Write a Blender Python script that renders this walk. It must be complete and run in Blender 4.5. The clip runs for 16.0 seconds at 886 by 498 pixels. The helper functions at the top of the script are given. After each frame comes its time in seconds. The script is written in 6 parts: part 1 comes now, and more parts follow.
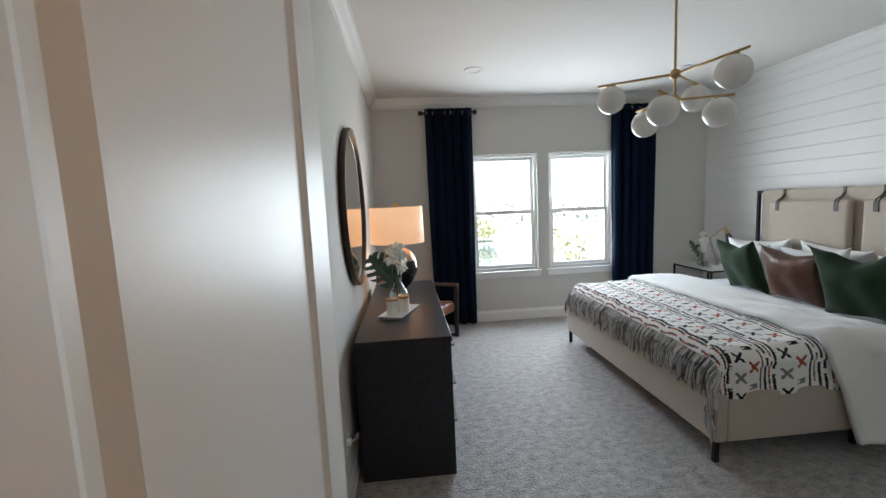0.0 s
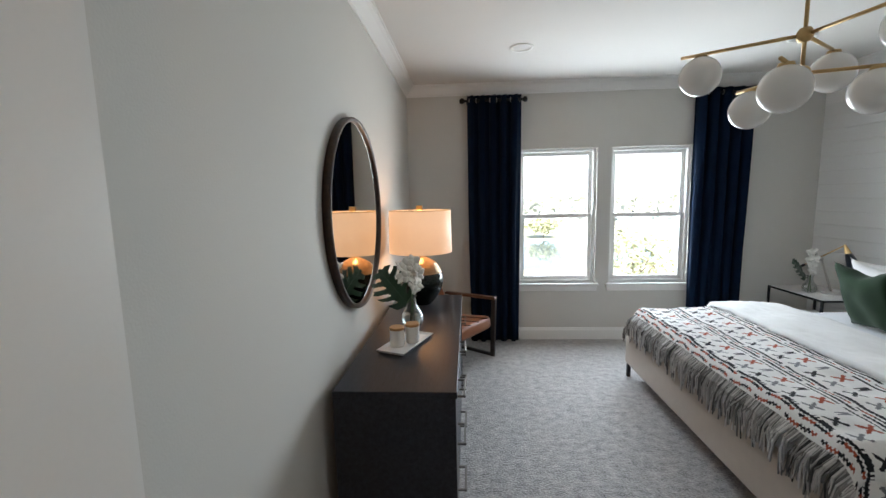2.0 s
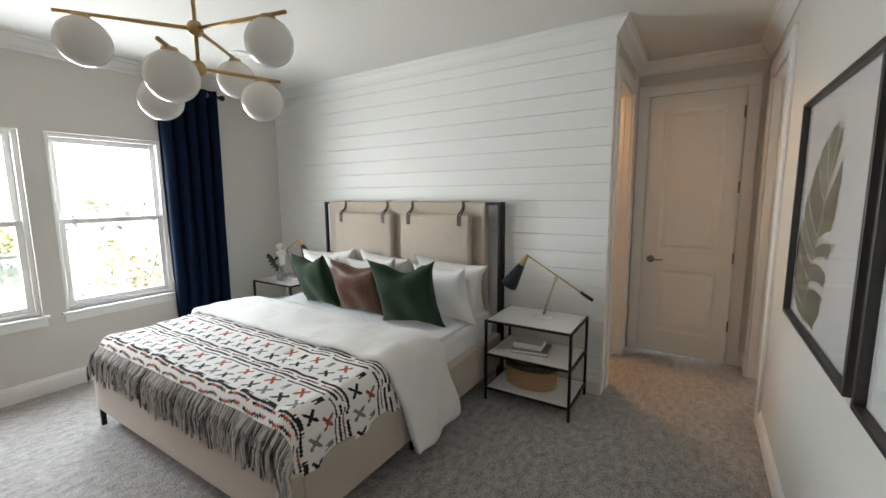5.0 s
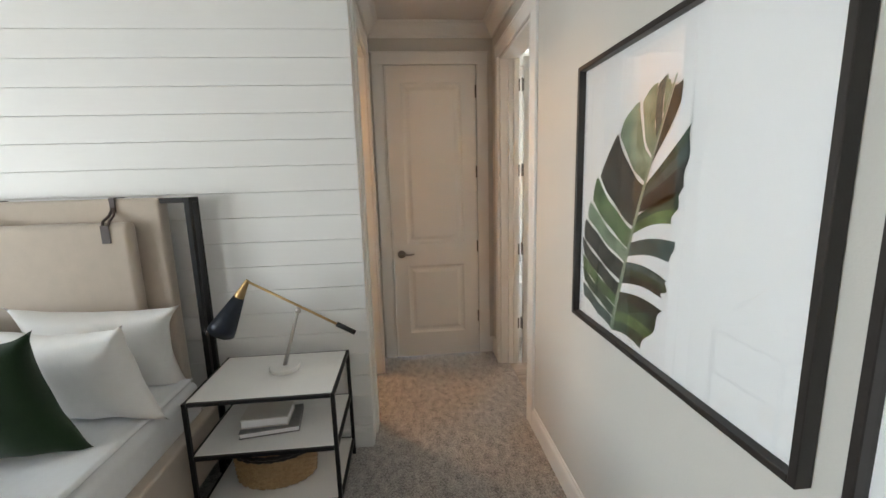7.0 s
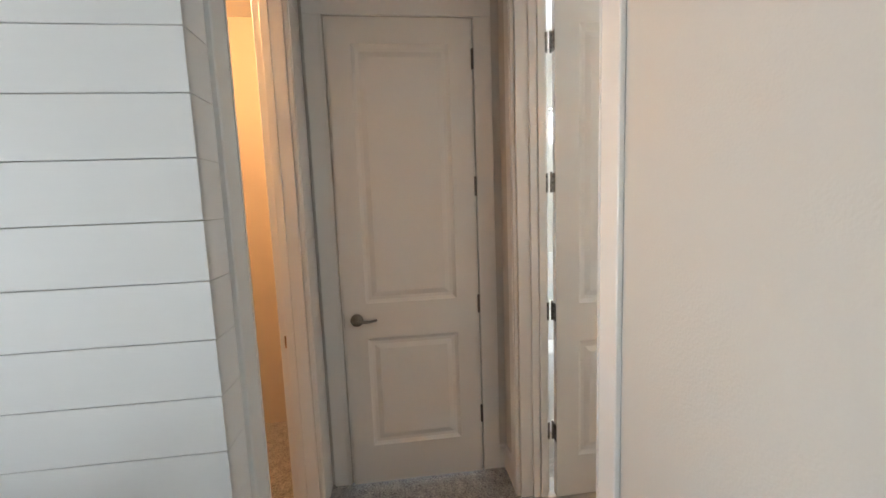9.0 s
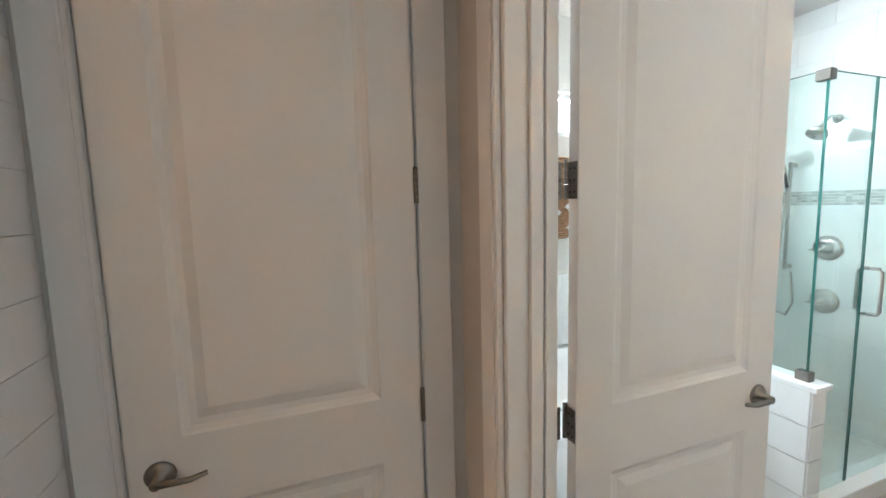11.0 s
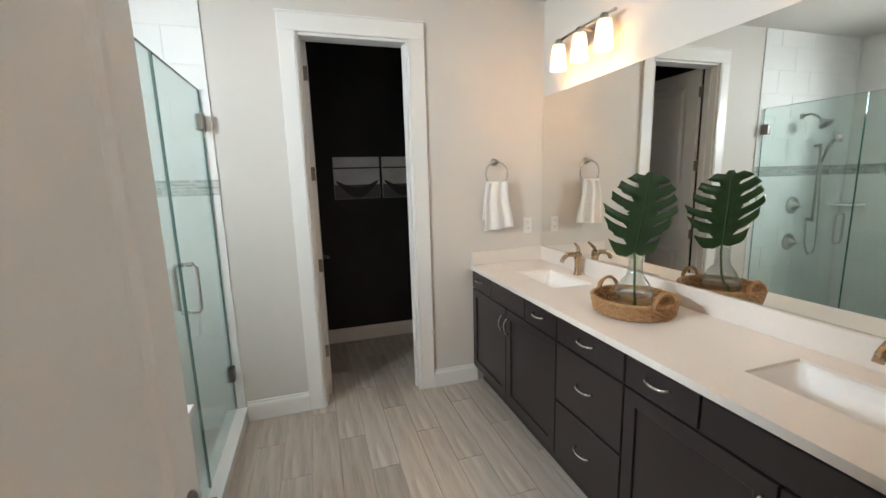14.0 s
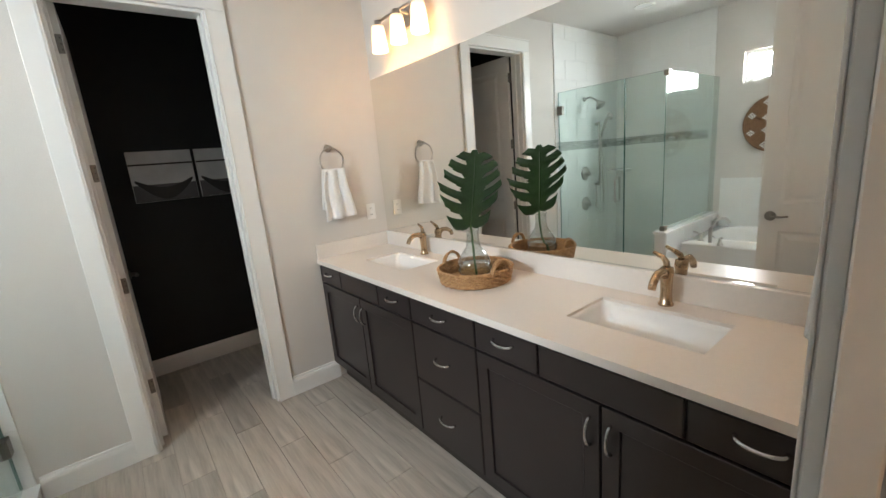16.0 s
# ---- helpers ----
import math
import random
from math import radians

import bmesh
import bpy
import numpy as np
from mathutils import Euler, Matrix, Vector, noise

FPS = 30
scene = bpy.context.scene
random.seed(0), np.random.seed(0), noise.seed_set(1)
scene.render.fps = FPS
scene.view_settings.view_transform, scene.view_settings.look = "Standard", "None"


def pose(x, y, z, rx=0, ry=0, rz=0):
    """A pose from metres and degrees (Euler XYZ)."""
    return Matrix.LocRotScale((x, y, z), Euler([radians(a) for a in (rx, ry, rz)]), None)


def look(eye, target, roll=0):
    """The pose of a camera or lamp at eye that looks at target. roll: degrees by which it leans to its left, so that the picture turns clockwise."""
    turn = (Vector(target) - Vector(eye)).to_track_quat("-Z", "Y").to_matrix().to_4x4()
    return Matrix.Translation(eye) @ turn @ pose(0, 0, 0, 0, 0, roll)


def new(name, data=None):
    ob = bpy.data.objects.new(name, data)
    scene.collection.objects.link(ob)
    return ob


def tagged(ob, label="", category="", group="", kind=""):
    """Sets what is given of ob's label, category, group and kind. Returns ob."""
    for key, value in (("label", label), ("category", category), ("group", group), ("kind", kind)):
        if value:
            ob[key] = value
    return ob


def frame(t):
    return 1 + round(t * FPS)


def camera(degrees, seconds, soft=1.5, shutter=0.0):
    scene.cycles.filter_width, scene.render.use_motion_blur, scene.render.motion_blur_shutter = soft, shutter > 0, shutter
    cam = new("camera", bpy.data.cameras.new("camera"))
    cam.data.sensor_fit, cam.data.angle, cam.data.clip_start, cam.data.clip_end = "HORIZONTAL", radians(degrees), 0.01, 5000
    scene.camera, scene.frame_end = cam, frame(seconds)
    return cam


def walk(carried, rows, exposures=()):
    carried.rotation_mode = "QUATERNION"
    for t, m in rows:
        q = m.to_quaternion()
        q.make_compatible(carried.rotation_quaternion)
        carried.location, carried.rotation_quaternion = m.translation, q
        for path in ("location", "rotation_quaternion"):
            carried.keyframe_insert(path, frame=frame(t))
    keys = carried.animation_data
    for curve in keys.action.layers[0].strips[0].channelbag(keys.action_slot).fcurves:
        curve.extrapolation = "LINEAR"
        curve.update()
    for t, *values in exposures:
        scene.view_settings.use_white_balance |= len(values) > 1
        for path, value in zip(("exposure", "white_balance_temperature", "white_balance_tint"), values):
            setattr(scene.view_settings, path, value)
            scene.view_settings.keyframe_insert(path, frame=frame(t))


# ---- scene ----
cam = camera(94.9, 16.0)
PATH = [
    (0, (0.366, 0.303, 1.513), (0.535, 2.283, 1.293), -2.6),
    (0.5, (0.471, 0.478, 1.55), (0.452, 2.465, 1.323), -2.4),
    (1, (0.54, 0.634, 1.565), (0.36, 2.61, 1.317), -2.0),
    (1.5, (0.583, 0.763, 1.593), (0.341, 2.733, 1.34), -1.7),
    (2, (0.625, 0.847, 1.597), (0.505, 2.827, 1.345), -1.2),
    (2.5, (0.674, 0.932, 1.58), (0.85, 2.909, 1.335), -0.7),
    (3, (0.741, 0.959, 1.572), (1.261, 2.875, 1.328), -1.0),
    (3.5, (0.8, 0.949, 1.575), (1.657, 2.739, 1.325), -1.0),
    (4, (0.847, 0.935, 1.578), (2.016, 2.536, 1.316), -0.9),
    (4.5, (0.934, 0.935, 1.566), (2.384, 2.288, 1.306), -0.6),
    (5, (1.042, 0.93, 1.561), (2.72, 1.986, 1.298), -0.5),
    (7.5, (2.339, 1.275, 1.551), (4.294, 1.003, 1.225), -1.8),
    (8, (2.678, 1.21, 1.535), (4.642, 0.951, 1.252), -2.1),
    (8.5, (2.996, 1.135, 1.531), (4.969, 0.907, 1.295), -2.2),
    (11, (4.335, 0.968, 1.55), (6.205, 0.292, 1.336), -1.5),
    (11.5, (4.508, 0.893, 1.545), (6.159, -0.21, 1.308), -1.4),
    (12, (4.652, 0.778, 1.53), (6.002, -0.677, 1.284), -1.6),
    (12.5, (4.738, 0.657, 1.535), (5.661, -1.097, 1.271), -1.4),
    (13, (4.78, 0.545, 1.526), (5.192, -1.39, 1.235), -1.5),
    (13.5, (4.849, 0.479, 1.532), (4.7, -1.49, 1.214), -1.5),
    (14, (4.88, 0.436, 1.54), (4.296, -1.442, 1.205), -1.6),
    (14.5, (4.838, 0.405, 1.535), (3.966, -1.366, 1.214), -2.2),
    (15, (4.816, 0.402, 1.535), (3.768, -1.268, 1.222), -3.3),
    (15.5, (4.814, 0.408, 1.534), (3.665, -1.184, 1.179), -4.5),
    (16, (4.826, 0.408, 1.521), (3.624, -1.127, 1.088), -5.1),
]
walk(cam, [(t, look(eye, target, roll)) for t, eye, target, roll in PATH],
     exposures=[(0.0, 1.95, 6400, 10), (3.0, 2.0, 6600, 10), (5.0, 2.3, 6900, 10), (8.0, 2.6, 6800, 10), (9.3, 2.6, 6400, 10), (11.0, 2.65, 6000, 7), (11.6, 2.35, 6200, 8), (12.3, 2.36, 6600, 10), (13.2, 2.2, 6700, 10), (14.5, 1.92, 6500, 10), (16.0, 1.95, 6600, 10)])

# ---- world, sun, large lights ----
world = bpy.data.worlds.new("sky")
scene.world = world
world.use_nodes = True
wn = world.node_tree.nodes
sky = wn.new("ShaderNodeTexSky")
sky.sky_type = "NISHITA"
sky.sun_disc = False
sky.sun_elevation = radians(48)
sky.sun_rotation = radians(200)
wn["Background"].inputs["Strength"].default_value = 0.15
world.node_tree.links.new(sky.outputs[0], wn["Background"].inputs[0])


def lamp(name, kind, m, energy, color=(1, 1, 1), **kw):
    data = bpy.data.lights.new(name, kind)
    data.energy, data.color = energy, color
    for key, value in kw.items():
        if key == "size":
            data.size = value
        elif key == "size_y":
            data.shape, data.size_y = "RECTANGLE", value
        elif key == "angle":
            data.angle = value
        elif key == "radius":
            data.shadow_soft_size = value
    ob = new(name, data)
    ob.matrix_basis = m
    return ob


lamp("sun", "SUN", look((0, -20, 22), (0, 0, 0)), 5.0, (1.0, 0.95, 0.88), angle=radians(0.5))
SKYLIGHT = 13.5
VANITY_W = 0.58
for wx in (1.59, 2.56):
    lamp("window_daylight", "AREA", look((wx, 5.47, 1.37), (wx, 0, 0.8)), SKYLIGHT, (0.83, 0.92, 1.0), size=0.78, size_y=1.38)
lamp("bath_daylight", "AREA", look((6.86, -0.63, 2.132), (3, -0.7, 0.5)), 27.5, (0.86, 0.94, 1.0), size=0.7, size_y=0.25)

# ---- materials ----


def mat(name, col, rough=0.5, metal=0.0, var=0.08, scale=6.0, bump=0.0, bscale=180.0, col2=None, sheen=0.0, coat=0.0, stretch=(1, 1, 1), rnd=0.0, island=0.0, rvar=0.06, fine=0.5):
    m = bpy.data.materials.new(name)
    m.use_nodes = True
    t = m.node_tree
    n, lk = t.nodes, t.links
    p = n["Principled BSDF"]
    tc = n.new("ShaderNodeTexCoord")
    mp = n.new("ShaderNodeMapping")
    mp.inputs["Scale"].default_value = stretch
    lk.new(tc.outputs["Object"], mp.inputs["Vector"])
    big = n.new("ShaderNodeTexNoise")
    big.inputs["Scale"].default_value = scale
    big.inputs["Detail"].default_value = 4
    small = n.new("ShaderNodeTexNoise")
    small.inputs["Scale"].default_value = bscale
    small.inputs["Detail"].default_value = 3
    lk.new(mp.outputs[0], big.inputs["Vector"])
    lk.new(mp.outputs[0], small.inputs["Vector"])
    mixf = n.new("ShaderNodeMix")
    mixf.inputs["Factor"].default_value = fine
    lk.new(big.outputs["Fac"], mixf.inputs["A"])
    lk.new(small.outputs["Fac"], mixf.inputs["B"])
    ramp = n.new("ShaderNodeValToRGB")
    c2 = col2 or tuple(min(1, c * (1 + var)) for c in col)
    c1 = col if col2 else tuple(c * (1 - var) for c in col)
    ramp.color_ramp.elements[0].position, ramp.color_ramp.elements[1].position = 0.3, 0.7
    ramp.color_ramp.elements[0].color = (*c1, 1)
    ramp.color_ramp.elements[1].color = (*c2, 1)
    lk.new(mixf.outputs["Result"], ramp.inputs[0])
    out = ramp.outputs["Color"]
    if rnd or island:
        info = n.new("ShaderNodeObjectInfo" if rnd else "ShaderNodeNewGeometry")
        hsv = n.new("ShaderNodeHueSaturation")
        mr = n.new("ShaderNodeMapRange")
        k = rnd or island
        mr.inputs["To Min"].default_value, mr.inputs["To Max"].default_value = 1 - k, 1 + k
        lk.new(info.outputs["Random" if rnd else "Random Per Island"], mr.inputs["Value"])
        lk.new(mr.outputs[0], hsv.inputs["Value"])
        lk.new(out, hsv.inputs["Color"])
        out = hsv.outputs["Color"]
    lk.new(out, p.inputs["Base Color"])
    rr = n.new("ShaderNodeMapRange")
    rr.inputs["To Min"].default_value, rr.inputs["To Max"].default_value = max(0.02, rough - rvar), min(1, rough + rvar)
    lk.new(big.outputs["Fac"], rr.inputs["Value"])
    lk.new(rr.outputs[0], p.inputs["Roughness"])
    p.inputs["Metallic"].default_value = metal
    p.inputs["Sheen Weight"].default_value = sheen
    p.inputs["Coat Weight"].default_value = coat
    if bump:
        b = n.new("ShaderNodeBump")
        b.inputs["Strength"].default_value = 1.0
        b.inputs["Distance"].default_value = bump
        lk.new(small.outputs["Fac"], b.inputs["Height"])
        lk.new(b.outputs[0], p.inputs["Normal"])
    return m


def glass_mat(name, tint, rough=0.0, ior=1.45):
    m = bpy.data.materials.new(name)
    m.use_nodes = True
    p = m.node_tree.nodes["Principled BSDF"]
    p.inputs["Base Color"].default_value = (*tint, 1)
    p.inputs["Transmission Weight"].default_value = 1.0
    p.inputs["Roughness"].default_value = rough
    p.inputs["IOR"].default_value = ior
    return m


def thin_glass(name, tint, gloss, power=4.0):
    """A pane: clear with a faint mirror gloss that grows at grazing sight."""
    m = bpy.data.materials.new(name)
    m.use_nodes = True
    t = m.node_tree
    n, lk = t.nodes, t.links
    n.remove(n["Principled BSDF"])
    tr, gl, mx, lw = n.new("ShaderNodeBsdfTransparent"), n.new("ShaderNodeBsdfGlossy"), n.new("ShaderNodeMixShader"), n.new("ShaderNodeLayerWeight")
    pw, mr = n.new("ShaderNodeMath"), n.new("ShaderNodeMapRange")
    pw.operation = "POWER"
    pw.inputs[1].default_value = power
    mr.inputs["To Min"].default_value, mr.inputs["To Max"].default_value = gloss, 0.75
    lw.inputs[0].default_value = 0.5
    lk.new(lw.outputs["Facing"], pw.inputs[0])
    lk.new(pw.outputs[0], mr.inputs["Value"])
    tr.inputs[0].default_value = (*tint, 1)
    gl.inputs["Roughness"].default_value = 0.01
    lk.new(mr.outputs[0], mx.inputs[0])
    lk.new(tr.outputs[0], mx.inputs[1])
    lk.new(gl.outputs[0], mx.inputs[2])
    lk.new(mx.outputs[0], n["Material Output"].inputs[0])
    return m


def glow_mat(name, base, emit, strength, through=0.3):
    m = mat(name, base, 0.6, bump=0.0002, bscale=500)
    p = m.node_tree.nodes["Principled BSDF"]
    p.inputs["Emission Color"].default_value = (*emit, 1)
    p.inputs["Emission Strength"].default_value = strength
    return m


M_WALL = mat("greige_wall_paint", (0.60, 0.583, 0.545), 0.75, var=0.015, scale=2, bump=0.0006, bscale=160)
M_BATHWALL = mat("bath_wall_paint", (0.64, 0.61, 0.57), 0.7, var=0.015, scale=2, bump=0.0006, bscale=160)
M_CEIL = mat("ceiling_paint", (0.70, 0.68, 0.65), 0.9, var=0.02, scale=1.5, bump=0.0012, bscale=110)
M_TRIM = mat("white_trim_paint", (0.78, 0.775, 0.755), 0.35, var=0.012, scale=4, bump=0.0001, bscale=90)
M_DOOR = mat("satin_door_paint", (0.72, 0.71, 0.685), 0.42, var=0.012, scale=3, bump=0.00015, bscale=120)
M_SHIP = mat("shiplap_paint", (0.80, 0.795, 0.78), 0.5, var=0.015, scale=3, bump=0.0003, bscale=60, stretch=(1, 0.15, 1), rnd=0.012)
M_BLACKWALL = mat("black_wall_paint", (0.006, 0.008, 0.010), 0.65, var=0.1, scale=2, bump=0.0005, bscale=150)
M_CARPET = mat("grey_carpet", (0.085, 0.079, 0.075), 0.55, var=0, col2=(0.52, 0.495, 0.47), scale=20, bump=0.012, bscale=85, sheen=0.5, fine=0.52, stretch=(0.85, 1.15, 1))
M_TILE = mat("wood_look_tile", (0.33, 0.29, 0.25), 0.36, var=0, col2=(0.60, 0.54, 0.475), scale=5, bump=0.0003, bscale=24, stretch=(5, 0.35, 1), rnd=0.16, fine=0.22)
M_GROUT = mat("floor_grout", (0.42, 0.38, 0.33), 0.9, bump=0.0006)
M_WHITETILE = mat("white_wall_tile", (0.80, 0.81, 0.80), 0.12, var=0.02, scale=3, rnd=0.02)
M_WGROUT = mat("wall_grout", (0.73, 0.73, 0.71), 0.9, bump=0.0005)
M_MOSAIC = mat("glass_mosaic", (0.46, 0.48, 0.46), 0.15, var=0.25, scale=40, island=0.3)
M_NAVY = mat("navy_velvet", (0.0022, 0.009, 0.025), 0.9, var=0.25, scale=9, bump=0.0006, bscale=400)
M_BLACKMETAL = mat("black_metal", (0.02, 0.02, 0.021), 0.45, 0.6, var=0.15, scale=20)
M_BRASS = mat("brushed_brass", (0.50, 0.34, 0.16), 0.32, 1.0, var=0.08, scale=30, bump=0.00005, bscale=300)
M_BRONZE = mat("champagne_bronze", (0.52, 0.38, 0.25), 0.26, 1.0, var=0.06, scale=30)
M_NICKEL = mat("satin_nickel", (0.52, 0.50, 0.47), 0.3, 1.0, var=0.06, scale=25)
M_STEEL = mat("brushed_steel", (0.22, 0.205, 0.185), 0.34, 1.0, var=0.06, scale=25)
M_CHROME = mat("polished_chrome", (0.75, 0.75, 0.75), 0.08, 1.0, var=0.03)
M_DARKWOOD = mat("charcoal_stained_wood", (0.004, 0.0045, 0.007), 0.34, var=0, col2=(0.036, 0.039, 0.052), scale=7, bump=0.0004, bscale=40, stretch=(9, 0.6, 9))
M_ESPRESSO = mat("espresso_cabinet", (0.024, 0.018, 0.018), 0.29, var=0.08, scale=5, bscale=90, stretch=(2, 2, 0.3), rvar=0.02)
M_LINEN = mat("beige_linen", (0.47, 0.40, 0.33), 0.95, var=0.07, scale=18, bump=0.0006, bscale=420, sheen=0.3)
M_STRAP = mat("dark_leather_strap", (0.045, 0.025, 0.020), 0.5, var=0.25, scale=25, bump=0.0003)
M_WHITECLOTH = mat("white_cotton", (0.80, 0.79, 0.77), 0.95, var=0.03, scale=6, bump=0.0012, bscale=26, sheen=0.2)
M_SHEET = mat("white_sheet", (0.78, 0.79, 0.80), 0.9, var=0.03, scale=8, bump=0.0008, bscale=40)
M_GREENVELVET = mat("green_velvet", (0.006, 0.018, 0.008), 0.85, var=0, col2=(0.018, 0.043, 0.017), scale=6, bump=0.0006, bscale=350, sheen=0.10)
M_LEATHER = mat("brown_leather", (0.060, 0.022, 0.013), 0.34, var=0, col2=(0.125, 0.050, 0.029), scale=9, bump=0.003, bscale=26)
M_TANLEATHER = mat("cognac_leather", (0.21, 0.075, 0.034), 0.36, var=0, col2=(0.30, 0.12, 0.055), scale=8, bump=0.0006, bscale=140)
M_WALNUT = mat("walnut_wood", (0.075, 0.032, 0.018), 0.4, var=0, col2=(0.15, 0.070, 0.038), scale=8, bump=0.0002, bscale=60, stretch=(8, 1, 1))
M_MARBLE = mat("white_marble", (0.80, 0.79, 0.77), 0.22, var=0.05, scale=5)
M_QUARTZ = mat("cream_quartz", (0.74, 0.69, 0.64), 0.32, var=0.03, scale=60, bscale=300)
M_PORCELAIN = mat("white_porcelain", (0.85, 0.85, 0.84), 0.08, var=0.01)
M_GREENGLAZE = mat("dark_green_glaze", (0.008, 0.016, 0.014), 0.14, 0.2, var=0.4, scale=30, bump=0.0012, bscale=70)
M_GOLDGLAZE = mat("gold_glaze", (0.30, 0.19, 0.10), 0.32, 0.6, var=0.2, scale=30, bump=0.0012, bscale=70)
M_SHADE = glow_mat("lit_linen_shade", (0.80, 0.70, 0.58), (1.0, 0.52, 0.25), 0.17)
M_OPAL = mat("opal_glass", (0.80, 0.78, 0.75), 0.07, var=0.01)
M_SCONCE = glow_mat("lit_frosted_glass", (0.85, 0.8, 0.72), (1.0, 0.66, 0.36), 0.6)
frost = M_SCONCE.node_tree
tl_, mx_ = frost.nodes.new("ShaderNodeBsdfTranslucent"), frost.nodes.new("ShaderNodeMixShader")
tl_.inputs[0].default_value = (0.95, 0.90, 0.82, 1)
mx_.inputs[0].default_value = 0.6
frost.links.new(frost.nodes["Principled BSDF"].outputs[0], mx_.inputs[1])
frost.links.new(tl_.outputs[0], mx_.inputs[2])
frost.links.new(mx_.outputs[0], frost.nodes["Material Output"].inputs[0])
M_LEAF = mat("monstera_leaf", (0.008, 0.036, 0.008), 0.42, var=0, col2=(0.024, 0.080, 0.022), scale=12, bump=0.0006, bscale=90)
M_DARKLEAF = mat("dark_monstera_leaf", (0.008, 0.030, 0.016), 0.35, var=0, col2=(0.020, 0.065, 0.030), scale=12, bump=0.0006, bscale=90)
M_STEM = mat("green_stem", (0.05, 0.12, 0.03), 0.5, var=0.2)
M_PETAL = mat("orchid_petal", (0.80, 0.79, 0.74), 0.6, var=0.05, scale=30)
M_GLASS = thin_glass("clear_vase_glass", (0.86, 0.90, 0.89), 0.10, 1.6)
M_WATER = glass_mat("vase_water", (0.95, 0.98, 0.97), 0.0, 1.33)
M_PANE = thin_glass("window_pane", (0.97, 0.98, 0.98), 0.02)
M_PICGLASS = thin_glass("picture_glass", (0.985, 0.99, 0.99), 0.02, 3.2)
M_SHGLASS = thin_glass("shower_glass", (0.90, 0.96, 0.945), 0.045)
M_GLASSEDGE = mat("green_glass_edge", (0.03, 0.13, 0.11), 0.1, var=0.1)
M_MIRROR = mat("mirror_silver", (0.85, 0.85, 0.815), 0.01, 1.0, var=0.0, rvar=0.0)
M_WICKER = mat("woven_wicker", (0.26, 0.125, 0.05), 0.7, var=0, col2=(0.50, 0.29, 0.13), scale=40, bump=0.0015, bscale=160)
M_BASKET = mat("dark_rattan", (0.17, 0.085, 0.040), 0.7, var=0, col2=(0.33, 0.185, 0.095), scale=40, bump=0.0015, bscale=160)
M_NAVYMETAL = mat("navy_enamel", (0.008, 0.014, 0.026), 0.38, 0.2, var=0.15, scale=20)
M_SEAGRASS = mat("seagrass_weave", (0.30, 0.18, 0.09), 0.8, var=0, col2=(0.48, 0.33, 0.18), scale=45, bump=0.002, bscale=140)
M_PAPER = mat("art_paper", (0.86, 0.86, 0.87), 0.9, var=0.01)
M_INK = [mat("ink_" + n, a, 0.9, var=0, col2=b, scale=19, bscale=70, fine=0.22) for n, a, b in (
    ("black", (0.005, 0.007, 0.006), (0.050, 0.060, 0.054)), ("deep_green", (0.006, 0.020, 0.012), (0.070, 0.125, 0.080)), ("green", (0.020, 0.055, 0.018), (0.16, 0.26, 0.11)),
    ("sage", (0.08, 0.14, 0.08), (0.33, 0.43, 0.31)), ("slate", (0.015, 0.035, 0.032), (0.12, 0.17, 0.16)), ("rib", (0.22, 0.30, 0.22), (0.32, 0.40, 0.31)))]
M_BLACKFRAME = mat("black_wood_frame", (0.022, 0.018, 0.016), 0.45, var=0.2, scale=15)
M_TORTOISE = mat("burnished_mirror_frame", (0.012, 0.008, 0.006), 0.38, 0.0, var=0, col2=(0.060, 0.028, 0.013), scale=22, bump=0.001, bscale=60)
M_TOWEL = mat("white_terry", (0.82, 0.82, 0.81), 1.0, var=0.04, scale=60, bump=0.003, bscale=260)
M_PLASTIC = mat("white_plastic", (0.80, 0.79, 0.76), 0.35, var=0.01)
M_BOOK = mat("pale_book_cover", (0.62, 0.60, 0.56), 0.6, var=0.06, scale=10)
M_BOOKDARK = mat("patterned_book_cover", (0.20, 0.20, 0.20), 0.6, var=0.3, scale=60)
M_WAX = mat("white_candle_jar", (0.78, 0.76, 0.72), 0.2, var=0.02)
M_LIDWOOD = mat("light_wood_lid", (0.46, 0.25, 0.10), 0.5, var=0.15, scale=10, stretch=(6, 1, 1))
M_THROW = [mat("throw_cream", (0.80, 0.78, 0.75), 1.0, var=0.06, scale=120, bump=0.0012, bscale=300),
           mat("throw_black", (0.012, 0.012, 0.014), 1.0, var=0.2, scale=120, bump=0.0012, bscale=300),
           mat("throw_rust", (0.36, 0.075, 0.035), 1.0, var=0.15, scale=120, bump=0.0012, bscale=300),
           mat("throw_grey", (0.20, 0.20, 0.205), 1.0, var=0.15, scale=120, bump=0.0012, bscale=300)]
M_FRINGE = mat("grey_fringe", (0.37, 0.36, 0.35), 1.0, var=0.1, scale=60, island=0.92)
M_GRASS = mat("mown_grass", (0.30, 0.29, 0.18), 1.0, var=0, col2=(0.46, 0.43, 0.31), scale=0.08, bump=0.02, bscale=3)
M_POND = mat("pond_water", (0.10, 0.13, 0.14), 0.05, var=0.1, scale=0.5)
# far leaves: the distance haze is mixed into this pale colour
M_HEDGE = mat("haze_paled_leaves", (0.30, 0.31, 0.26), 0.8, var=0.15, scale=0.1, island=0.3)
M_BUSH = mat("tree_leaves", (0.44, 0.45, 0.27), 0.6, var=0.15, scale=2, island=0.4)
M_BARK = mat("tree_bark", (0.12, 0.09, 0.065), 0.9, var=0.2, scale=8, bump=0.01, bscale=20)
M_WARMROOM = mat("closet_wall_paint", (0.55, 0.47, 0.38), 0.8, var=0.03, scale=3)
